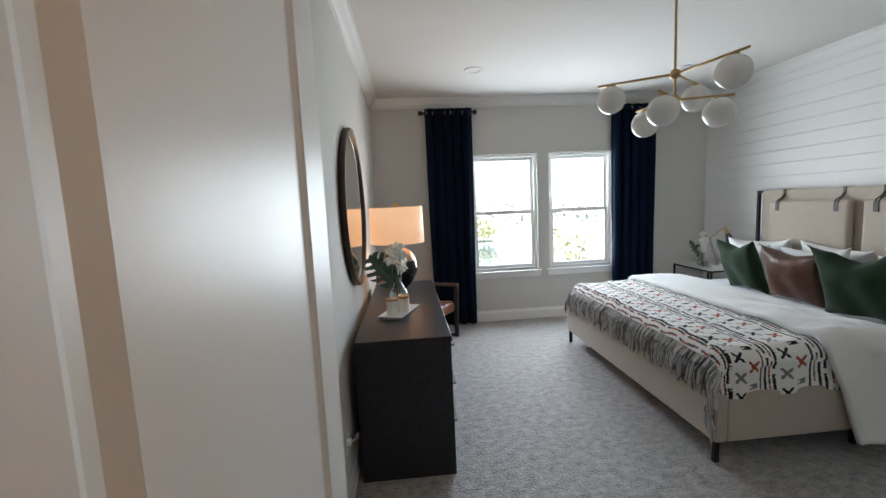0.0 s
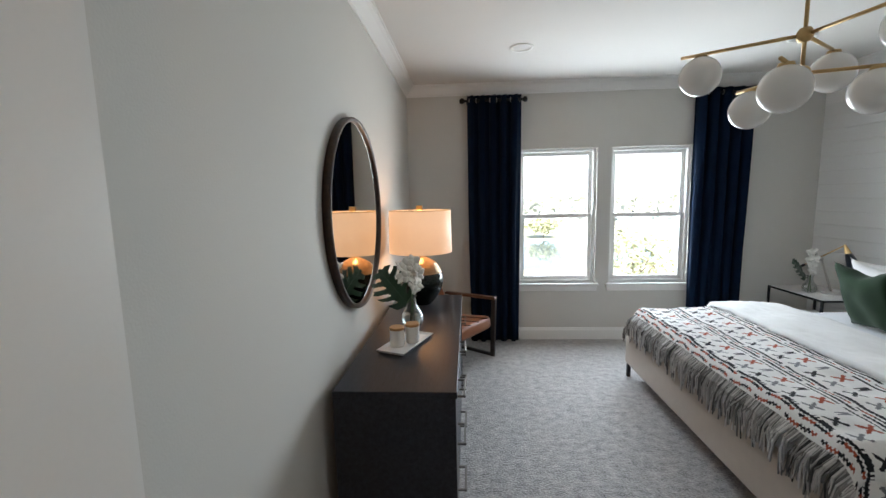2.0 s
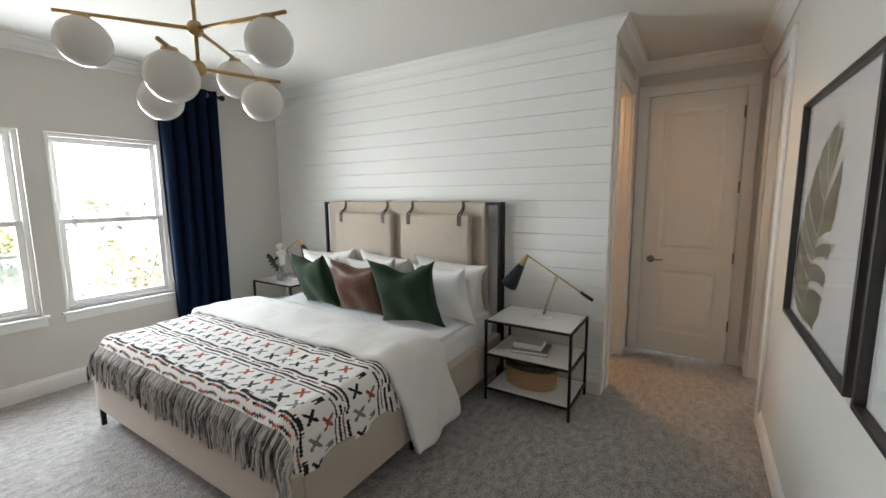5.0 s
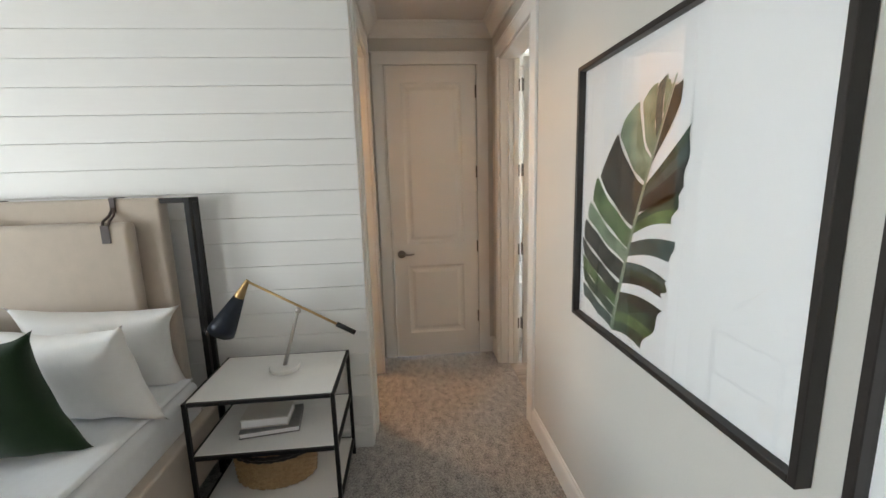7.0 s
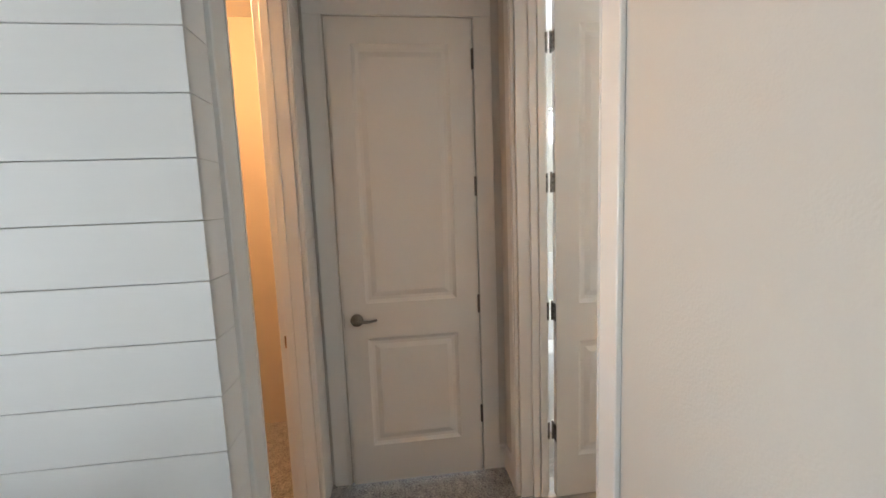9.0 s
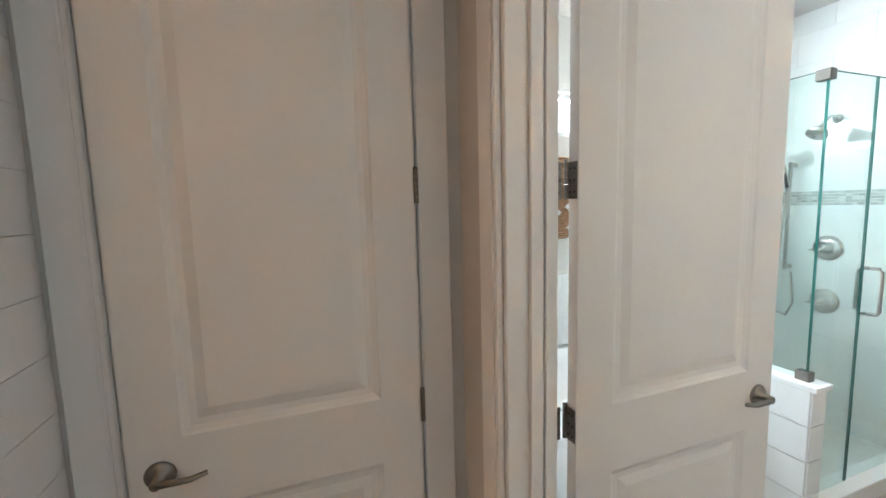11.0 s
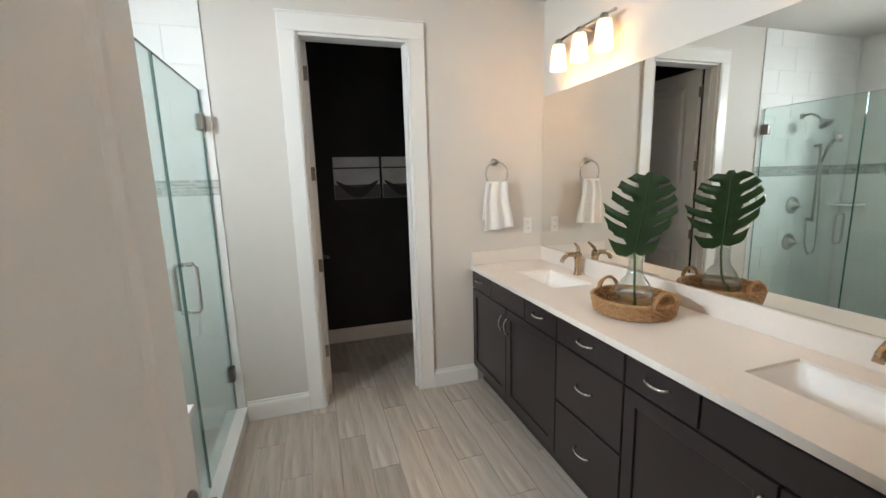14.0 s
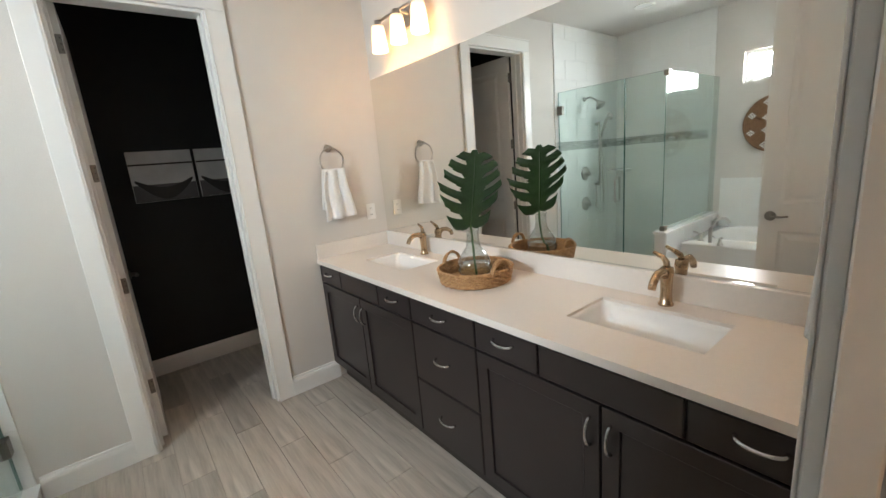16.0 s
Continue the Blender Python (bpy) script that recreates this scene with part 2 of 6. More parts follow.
M_FELT = mat("hinge_dark", (0.03, 0.03, 0.03), 0.5, 0.5)
for m_, level in ((M_NAVY, 0.12), (M_GREENVELVET, 0.2), (M_CARPET, 0.8), (M_DARKWOOD, 0.35), (M_LEAF, 0.3)):
    m_.node_tree.nodes["Principled BSDF"].inputs["Specular IOR Level"].default_value = level
carpet_ramp = next(n for n in M_CARPET.node_tree.nodes if n.type == "VALTORGB").color_ramp
carpet_ramp.elements[0].position, carpet_ramp.elements[1].position = 0.35, 0.67
M_BWPHOTO = mat("photo_grey", (0.52, 0.53, 0.55), 0.5, var=0, col2=(0.74, 0.75, 0.77), scale=5, fine=0.15)
M_BWDARK = mat("photo_dark", (0.02, 0.02, 0.022), 0.5, var=0.3, scale=20)
M_BWMID = mat("photo_mid", (0.10, 0.10, 0.11), 0.5, var=0.4, scale=30, stretch=(1, 1, 8))

# ---- building helpers ----


def put(name, bm, material, parent=None, label="", smooth=False):
    me = bpy.data.meshes.new(name)
    if smooth:
        for f in bm.faces:
            f.smooth = True
    bm.to_mesh(me)
    bm.free()
    for x in (material if isinstance(material, list) else [material]):
        me.materials.append(x)
    ob = new(name, me)
    if parent:
        ob.parent = parent
    if label:
        ob["label"] = label
    return ob


def part(name, bm, material, parent, label="", smooth=False):
    return put(name, bm, material, parent, label, smooth)


def thing(name, m, label, category, group="", kind=""):
    ob = new(name)
    ob.matrix_basis = m
    ob.empty_display_size = 0.1
    return tagged(ob, label, category, group, kind)


def structure(name, bm, material, label="", category="", smooth=False):
    return tagged(put(name, bm, material, smooth=smooth), label, category, kind="structure")


def add_box(bm, x0, y0, z0, x1, y1, z1, bevel=0.0, seg=2):
    r = bmesh.ops.create_cube(bm, size=1.0)
    vs = r["verts"]
    for v in vs:
        v.co = Vector(((x0 + x1) / 2 + v.co.x * (x1 - x0), (y0 + y1) / 2 + v.co.y * (y1 - y0), (z0 + z1) / 2 + v.co.z * (z1 - z0)))
    if bevel:
        es = list({e for v in vs for e in v.link_edges})
        bmesh.ops.bevel(bm, geom=es, offset=bevel, segments=seg, affect="EDGES", profile=0.5)
    return vs


def box(x0, y0, z0, x1, y1, z1, bevel=0.0, seg=2):
    bm = bmesh.new()
    add_box(bm, x0, y0, z0, x1, y1, z1, bevel, seg)
    return bm


def add_lathe(bm, profile, segs=32, at=(0, 0, 0), m=None, sy=1.0):
    """Turn a profile of (radius, height) about the upright axis; m poses it."""
    m = m or Matrix.Translation(at)
    rings = []
    for r, z in profile:
        if r < 1e-5:
            rings.append([bm.verts.new(m @ Vector((0, 0, z)))])
        else:
            rings.append([bm.verts.new(m @ Vector((r * math.cos(2 * math.pi * i / segs), sy * r * math.sin(2 * math.pi * i / segs), z))) for i in range(segs)])
    for a, b in zip(rings, rings[1:]):
        for i in range(segs):
            j = (i + 1) % segs
            q = [a[i % len(a)], a[j % len(a)], b[j % len(b)], b[i % len(b)]]
            q = list(dict.fromkeys(q))
            if len(q) > 2:
                try:
                    bm.faces.new(q)
                except ValueError:
                    pass
    return bm


def lathe(profile, segs=32, **kw):
    return add_lathe(bmesh.new(), profile, segs, **kw)


def add_tube(bm, pts, r, segs=10, closed=False, r_end=None):
    pts = [Vector(p) for p in pts]
    n = len(pts)
    rings = []
    up = Vector((0, 0, 1))
    for i, p in enumerate(pts):
        a = pts[(i - 1) % n] if closed or i else pts[0]
        b = pts[(i + 1) % n] if closed or i < n - 1 else pts[-1]
        d = (b - a).normalized()
        ref = up if abs(d.dot(up)) < 0.95 else Vector((1, 0, 0))
        u = d.cross(ref).normalized()
        w = u.cross(d)
        rr = r if r_end is None else r + (r_end - r) * i / max(1, n - 1)
        rings.append([bm.verts.new(p + rr * (math.cos(2 * math.pi * k / segs) * u + math.sin(2 * math.pi * k / segs) * w)) for k in range(segs)])
    for i in range(n if closed else n - 1):
        a, b = rings[i], rings[(i + 1) % n]
        for k in range(segs):
            j = (k + 1) % segs
            bm.faces.new((a[k], a[j], b[j], b[k]))
    if not closed:
        bm.faces.new(rings[0][::-1])
        bm.faces.new(rings[-1])
    return bm


def tube(pts, r, segs=10, closed=False, r_end=None):
    return add_tube(bmesh.new(), pts, r, segs, closed, r_end)


def arc(c, r, a0, a1, n, plane="xz"):
    out = []
    for i in range(n + 1):
        a = radians(a0 + (a1 - a0) * i / n)
        u, v = r * math.cos(a), r * math.sin(a)
        out.append({"xz": (c[0] + u, c[1], c[2] + v), "yz": (c[0], c[1] + u, c[2] + v), "xy": (c[0] + u, c[1] + v, c[2])}[plane])
    return out


def sheet(fn, nu, nv, bm=None):
    """A surface from fn(u, v), u and v from 0 to 1."""
    bm = bm or bmesh.new()
    g = [[bm.verts.new(fn(i / nu, j / nv)) for j in range(nv + 1)] for i in range(nu + 1)]
    for i in range(nu):
        for j in range(nv):
            bm.faces.new((g[i][j], g[i + 1][j], g[i + 1][j + 1], g[i][j + 1]))
    return bm


def thicken(ob, t, offset=0.0):
    s = ob.modifiers.new("thickness", "SOLIDIFY")
    s.thickness, s.offset = t, offset
    return ob


def prism(outline, z0, z1, bm=None):
    """An upright block from a flat outline."""
    bm = bm or bmesh.new()
    a = [bm.verts.new((x, y, z0)) for x, y in outline]
    b = [bm.verts.new((x, y, z1)) for x, y in outline]
    bm.faces.new(a[::-1])
    bm.faces.new(b)
    for i in range(len(a)):
        j = (i + 1) % len(a)
        bm.faces.new((a[i], a[j], b[j], b[i]))
    return bm


# ---- the plan ----
H = 2.755
WX, EX, NY, SY = 0.0, 4.235, 5.30, 0.505
HALL_N, HALL_E = 1.497, 5.45
BATH_N, BATH_S, BATH_W, BATH_E = 0.365, -2.32, 3.22, 6.68
DOOR_H = 2.44


def wall(name, axis, fixed, span, holes, material, label, z0=0.0, z1=H + 0.12):
    """A wall along x or y, between fixed[0] and fixed[1] in depth, with holes (a0, a1, z0, z1)."""
    bm = bmesh.new()
    cuts = sorted({span[0], span[1], *[v for h in holes for v in h[:2]]})
    for a, b in zip(cuts, cuts[1:]):
        solid = [(z0, z1)]
        for h in holes:
            if h[0] <= a + 1e-6 and h[1] >= b - 1e-6:
                rest = []
                for lo, hi in solid:
                    if h[2] > lo:
                        rest.append((lo, min(hi, h[2])))
                    if h[3] < hi:
                        rest.append((max(lo, h[3]), hi))
                solid = rest
        for lo, hi in solid:
            if hi - lo > 1e-4:
                if axis == "x":
                    add_box(bm, a, fixed[0], lo, b, fixed[1], hi)
                else:
                    add_box(bm, fixed[0], a, lo, fixed[1], b, hi)
    return structure(name, bm, material, label, "wall")


WIN = ((1.175, 2.005), (2.15, 2.975))
WZ0, WZ1 = 0.635, 2.085
wall("wall_north", "x", (NY, NY + 0.16), (-0.14, EX + 0.14), [(a, b, WZ0, WZ1) for a, b in WIN], M_WALL, "greige painted bedroom wall with two windows")
wall("wall_west", "y", (-0.14, WX), (-1.5, NY), [], M_WALL, "greige painted wall behind the dresser")
wall("wall_east", "y", (EX + 0.019, EX + 0.14), (HALL_N + 0.0, NY), [], M_WALL, "wall behind the white shiplap boards")
wall("wall_hall_north", "x", (HALL_N, HALL_N + 0.12), (EX + 0.14, HALL_E + 0.12), [(4.44, 5.15, -1, DOOR_H)], M_WALL, "short hall wall with an open doorway")
wall("wall_hall_east", "y", (HALL_E, HALL_E + 0.12), (SY - 0.14, HALL_N), [(0.645, 1.38, -1, DOOR_H + 0.01)], M_WALL, "hall end wall with a closed door")
wall("wall_south", "x", (BATH_N, SY), (0.0, HALL_E), [(0.10, 1.06, -1, DOOR_H), (4.37, 5.195, -1, DOOR_H)], M_WALL, "greige wall between bedroom, hall and bathroom")
wall("wall_bath_west", "y", (BATH_W - 0.12, BATH_W), (BATH_S - 0.12, BATH_N), [], M_BATHWALL, "bathroom wall behind the vanity")
wall("wall_bath_south", "x", (BATH_S - 0.12, BATH_S), (BATH_W, BATH_E + 0.16), [(4.225, 4.91, -1, DOOR_H)], M_BATHWALL, "bathroom wall with the water closet doorway")
wall("wall_bath_east", "y", (BATH_E, BATH_E + 0.16), (BATH_S, BATH_N), [(-1.01, -0.25, 1.99, 2.275)], M_BATHWALL, "bathroom outer wall with a small high window")
wall("wall_bath_north", "x", (BATH_N, SY), (HALL_E + 0.12, BATH_E + 0.16), [], M_BATHWALL, "bathroom wall beside the tub")
# water closet beyond the bath
wall("wall_closet_south", "x", (-3.60, -3.48), (3.55, 5.45), [], M_BLACKWALL, "matt black wall of the water closet")
wall("wall_closet_west", "y", (3.55, 3.67), (-3.48, BATH_S - 0.12), [], M_BLACKWALL, "matt black side wall")
wall("wall_closet_east", "y", (5.33, 5.45), (-3.48, BATH_S - 0.12), [], M_BLACKWALL, "matt black side wall")
# room behind the open hall doorway, and the landing behind the camera
wall("wall_side_room", "x", (2.55 + 0.3, 2.97), (EX + 0.14, 6.2), [], M_WARMROOM, "warm plain wall of the side room")
wall("wall_side_room_east", "y", (6.2, 6.32), (HALL_N, 2.97), [], M_WARMROOM, "warm plain wall of the side room")
wall("wall_side_room_south", "x", (HALL_N, HALL_N + 0.12), (HALL_E + 0.12, 6.2), [], M_WARMROOM, "warm plain wall of the side room")
wall("wall_landing_south", "x", (-1.62, -1.5), (-0.14, 2.0), [], M_WALL, "plain landing wall")
wall("wall_landing_east", "y", (1.9, 2.02), (-1.5, BATH_N), [], M_WALL, "plain landing wall")

structure("ceiling", box(-0.14, -3.60, H, 6.85, NY + 0.16, H + 0.10), M_CEIL, "flat pale painted ceiling", "ceiling")
carpet = box(-0.14, 0.43, -0.12, EX + 0.14, NY, 0.0)
add_box(carpet, EX + 0.14, 0.43, -0.12, HALL_E + 0.12, 2.97, 0.0)
add_box(carpet, HALL_E + 0.12, HALL_N, -0.12, 6.32, 2.97, 0.0)
structure("floor", carpet, M_CARPET, "thick grey cut-pile carpet", "floor")
structure("floor_landing", box(-0.14, -1.62, -0.12, 2.0, 0.43, 0.0), M_CARPET, "grey carpet of the landing", "floor")
structure("floor_bath", box(3.0, -3.60, -0.12, 6.85, 0.43, -0.006), M_GROUT, "sanded grout under the plank tiles", "floor")


def sweep(name, path, profile, material, label, closed=False):
    """Trim that follows a plan path; profile: (out from the wall, height). The room lies to the left of the path."""
    bm = bmesh.new()
    pts = [Vector((x, y, 0)) for x, y in path]
    rings = []
    for i, p in enumerate(pts):
        d0 = (p - pts[i - 1]).normalized() if i else None
        d1 = (pts[i + 1] - p).normalized() if i < len(pts) - 1 else None
        ns = [Vector((-d.y, d.x, 0)) for d in (d0, d1) if d is not None]
        nrm = ns[0] if len(ns) == 1 else (ns[0] + ns[1]) / (1 + ns[0].dot(ns[1]))
        rings.append([bm.verts.new(p + nrm * o + Vector((0, 0, z))) for o, z in profile])
    for a, b in zip(rings, rings[1:]):
        for k in range(len(profile)):
            j = (k + 1) % len(profile)
            bm.faces.new((a[k], b[k], b[j], a[j]))
    bm.faces.new(rings[0])
    bm.faces.new(rings[-1][::-1])
    bmesh.ops.recalc_face_normals(bm, faces=bm.faces)
    return structure(name, bm, material, label, "trim")


CROWN = [(0, H), (0, H - 0.105), (0.012, H - 0.105), (0.016, H - 0.088), (0.034, H - 0.070), (0.060, H - 0.034), (0.076, H - 0.022), (0.080, H - 0.010), (0.092, H - 0.008), (0.092, H)]
sweep("trim", [(HALL_E, SY), (HALL_E, HALL_N), (EX, HALL_N), (EX, NY), (WX, NY), (WX, SY), (HALL_E - 0.001, SY)], CROWN, M_TRIM, "white crown moulding")
BASE = [(0, 0), (0.016, 0), (0.016, 0.100), (0.013, 0.112), (0.007, 0.120), (0.006, 0.132), (0, 0.135)]
sweep("baseboard", [(EX, HALL_N + 0.001), (EX, NY), (WX, NY), (WX, SY + 0.001)], BASE, M_TRIM, "white painted baseboard")
sweep("baseboard", [(1.16, SY), (4.275, SY)], BASE, M_TRIM, "white painted baseboard")
sweep("baseboard", [(5.285, SY), (HALL_E, SY), (HALL_E, 0.555)], BASE, M_TRIM, "white painted baseboard")
sweep("baseboard", [(5.40, BATH_S), (5.003, BATH_S)][::-1], BASE, M_TRIM, "white painted baseboard")
sweep("baseboard", [(3.77, BATH_S), (4.137, BATH_S)], BASE, M_TRIM, "white painted baseboard")
sweep("baseboard", [(3.67, -3.48), (5.33, -3.48)], BASE, M_TRIM, "white painted baseboard")


def casing(name, axis, at, out, a0, a1, h, depth, w=0.088):
    """Door casing on one face of a wall and the jamb lining through it. out: +1 or -1, the way the face looks."""
    bm = bmesh.new()
    t = 0.018
    e = at + out * t

    def bx(a, z0, b, z1, lo, hi, bev=0.003):
        lo, hi = min(lo, hi), max(lo, hi)
        if axis == "x":
            add_box(bm, a, lo, z0, b, hi, z1, bev, 1)
        else:
            add_box(bm, lo, a, z0, hi, b, z1, bev, 1)

    for a, b in ((a0 - w, a0 + 0.004), (a1 - 0.004, a1 + w)):
        bx(a, 0, b, h, at, e)
        inner = a if a > a0 else b
        bx(inner - 0.006 if inner == b else inner + 0.012, 0, inner + (0.0 if inner == b else 0.02), h, e, e + out * 0.004, 0.001)
    bx(a0 - w, h, a1 + w, h + w, at, e)
    bx(a0 - w - 0.008, h + w, a1 + w + 0.008, h + w + 0.012, at, e + out * 0.004)
    back = at - out * depth
    bx(a0 - 0.0, 0, a0 + 0.018, h, at - out * 0.001, back)
    bx(a1 - 0.018, 0, a1, h, at - out * 0.001, back)
    bx(a0 + 0.018, h - 0.018, a1 - 0.018, h, at - out * 0.001, back)
    mid = at - out * depth * 0.45
    bx(a0 + 0.018, 0, a0 + 0.030, h - 0.018, mid, mid - out * 0.035, 0.002)
    bx(a1 - 0.030, 0, a1 - 0.018, h - 0.018, mid, mid - out * 0.035, 0.002)
    return structure(name, bm, M_TRIM, "white painted door casing and jamb", "door frame")


casing("trim_bath_door_hall", "x", SY, 1, 4.365, 5.20, DOOR_H, 0.139)
casing("trim_bath_door_inside", "x", BATH_N, -1, 4.365, 5.20, DOOR_H, 0.001)
casing("trim_hall_end", "y", HALL_E, -1, 0.637, 1.388, DOOR_H + 0.012, 0.12)
casing("trim_side_room", "x", HALL_N, -1, 4.435, 5.155, DOOR_H, 0.12)
casing("trim_water_closet", "x", BATH_S, 1, 4.22, 4.915, DOOR_H, 0.12, 0.10)
casing("trim_entry", "x", SY, 1, 0.095, 1.065, DOOR_H, 0.139)


# ---- doors ----
def door(name, m, width, height, label, handle=True, hinges=True, flip=False, lock=0.115, rail=(0.815, 1.005)):
    """A two-panel moulded door. Hinge edge on the local z axis, leaf along +x, its faces at y 0 and y 0.035."""
    d = thing(name, m, label, "door", kind="structure")
    bm = bmesh.new()
    st, th = 0.115, 0.035
    ps = ((st, width - lock, rail[1], height - 0.12), (st, width - lock, 0.215, rail[0]))
    add_box(bm, 0.0, 0.0, 0, st, th, height)
    add_box(bm, width - lock, 0.0, 0, width, th, height)
    for z0, z1 in ((0, 0.215), rail, (height - 0.12, height)):
        add_box(bm, st, 0, z0, width - lock, th, z1)
    for x0, x1, z0, z1 in ps:
        for y, s in ((0.0, 1), (th, -1)):
            rings = []
            for inset, dep in ((0, 0.0), (0.006, 0.005), (0.018, 0.011), (0.034, 0.012), (0.060, 0.004)):
                rings.append([bm.verts.new((x, y + s * dep, z)) for x, z in ((x0 + inset, z0 + inset), (x1 - inset, z0 + inset), (x1 - inset, z1 - inset), (x0 + inset, z1 - inset))])
            for a, b in zip(rings, rings[1:]):
                for k in range(4):
                    j = (k + 1) % 4
                    bm.faces.new((a[k], a[j], b[j], b[k]))
            bm.faces.new(rings[-1])
    bmesh.ops.recalc_face_normals(bm, faces=bm.faces)
    part("leaf", bm, M_DOOR, d)
    if handle:
        for y, s in ((0, -1), (th, 1)):
            b = bmesh.new()
            zc, xc = 0.92, width - 0.065
            rot = Matrix.Translation((xc, y, zc)) @ Matrix.Rotation(radians(90) * -s, 4, "X")
            add_lathe(b, [(0, 0), (0.034, 0), (0.034, 0.004), (0.028, 0.010), (0.013, 0.013), (0.012, 0.045), (0, 0.047)], 24, m=rot)
            yy = y + s * 0.042
            add_tube(b, [(xc, yy, zc), (xc - 0.03, yy + s * 0.004, zc + 0.001), (xc - 0.07, yy + s * 0.002, zc - 0.001), (xc - 0.105, yy - s * 0.006, zc + 0.004)], 0.009, 10, r_end=0.006)
            part("handle", b, M_STEEL, d, "satin nickel lever handle", True)
        part("latch_plate", box(width - 0.001, 0.006, 0.885, width + 0.002, 0.029, 0.955), M_STEEL, d)
    if hinges:
        for z in (0.34, 0.965, 1.59, 2.225):
            if z > height - 0.1:
                continue
            b = bmesh.new()
            hy = 0.037 if flip else -0.002
            s = 1 if flip else -1
            for k in range(5):
                add_lathe(b, [(0, z - 0.045 + 0.018 * k), (0.0065, z - 0.045 + 0.018 * k), (0.0065, z - 0.028 + 0.018 * k), (0, z - 0.028 + 0.018 * k)], 12, at=(-0.004, hy + s * 0.003, 0))
            add_lathe(b, [(0, z + 0.045), (0.008, z + 0.045), (0.005, z + 0.053), (0, z + 0.054)], 12, at=(-0.004, hy + s * 0.003, 0))
            y0, y1 = (0.002, 0.034)
            add_box(b, -0.0035, y0, z - 0.045, -0.0005, y1, z + 0.045, 0.001, 1)
            hinge = part("hinge", b, M_STEEL, d, "satin nickel butt hinge")
            c = bmesh.new()
            for dy in (0.010, 0.026):
                for dz in (-0.028, 0.0, 0.028):
                    add_lathe(c, [(0, 0), (0.0035, 0), (0.003, 0.0012), (0, 0.0013)], 8, m=Matrix.Translation((-0.0036, dy, z + dz)) @ Matrix.Rotation(radians(-90), 4, "Y"))
            part("screw", c, M_FELT, hinge)
    return d


door("door_1", Matrix.Translation((HALL_E + 0.001, 0.657, 0.012)) @ Matrix.Rotation(radians(90), 4, "Z"), 0.711, 2.42, "closed white two-panel door at the hall end", flip=True)
door("door_2", Matrix.Translation((5.180, 0.328, 0.012)) @ Matrix.Rotation(radians(-89.5), 4, "Z") @ Matrix.Translation((0, -0.035, 0)), 0.757, 2.42, "white two-panel bathroom door standing open", flip=True)
door("door_3", Matrix.Translation((4.893, BATH_S - 0.135, 0.012)) @ Matrix.Rotation(radians(-91), 4, "Z") @ Matrix.Translation((0, -0.035, 0)), 0.66, 2.42, "white two-panel water closet door standing open", flip=True)
door("door_4", Matrix.Translation((0.165, 0.430, 0.012)) @ Matrix.Rotation(radians(90), 4, "Z"), 0.918, 2.42, "white two-panel entry door folded back to the wall", handle=False, hinges=False, lock=0.175, rail=(0.50, 0.69))


# ---- windows ----
def window(name, x0, x1, z0, z1, label):
    w = thing(name, Matrix.Translation((0, NY, 0)), label, "window", kind="structure")
    f = 0.032
    bm = bmesh.new()
    for a, b, c, d in ((x0, x0 + f, z0, z1), (x1 - f, x1, z0, z1), (x0 + f, x1 - f, z0, z0 + f), (x0 + f, x1 - f, z1 - f, z1)):
        add_box(bm, a, 0.035, c, b, 0.12, d, 0.003, 1)
    part("window_frame", bm, M_TRIM, w)
    zm = z0 + (z1 - z0) * 0.505
    for zz0, zz1, y in ((z0 + f, zm + 0.024, 0.055), (zm - 0.024, z1 - f, 0.085)):
        bm = bmesh.new()
        s = 0.042
        a0, a1 = x0 + f, x1 - f
        for a, b, c, d in ((a0, a0 + s, zz0, zz1), (a1 - s, a1, zz0, zz1), (a0 + s, a1 - s, zz0, zz0 + s), (a0 + s, a1 - s, zz1 - s, zz1)):
            add_box(bm, a, y, c, b, y + 0.028, d, 0.003, 1)
        sash = part("sash", bm, M_TRIM, w)
        pane = part("pane", box(a0 + s, y + 0.011, zz0 + s, a1 - s, y + 0.016, zz1 - s), M_PANE, sash, "clear glass pane")
        pane.visible_shadow = False
    b = box((x0 + x1) / 2 - 0.03, 0.045, zm + 0.016, (x0 + x1) / 2 + 0.03, 0.062, zm + 0.026, 0.003, 1)
    part("sash_lock", b, M_PLASTIC, w)
    b = bmesh.new()
    add_box(b, x0 - 0.035, -0.038, z0 - 0.022, x1 + 0.035, 0.035, z0 + 0.0, 0.004, 2)
    add_box(b, x0 - 0.02, -0.016, z0 - 0.085, x1 + 0.02, 0.0, z0 - 0.022, 0.003, 1)
    part("window_sill", b, M_TRIM, w, "white stool and apron")
    return w


window("window_1", *WIN[0], WZ0, WZ1, "white single-hung window beside the drawn curtain")
window("window_2", *WIN[1], WZ0, WZ1, "white single-hung window looking over a tree")
w3 = thing("window_3", Matrix.Translation((BATH_E, 0, 0)), "small high white window over the tub", "window", kind="structure")
bm = bmesh.new()
for a, b, c, d in ((-1.01, -0.975, 1.99, 2.275), (-0.285, -0.25, 1.99, 2.275), (-0.975, -0.285, 1.99, 2.025), (-0.975, -0.285, 2.24, 2.275)):
    add_box(bm, 0.04, a, c, 0.12, b, d, 0.003, 1)
part("window_frame", bm, M_TRIM, w3)
p3 = part("pane", box(0.07, -0.975, 2.025, 0.075, -0.285, 2.24), M_PANE, w3)
p3.visible_shadow = False

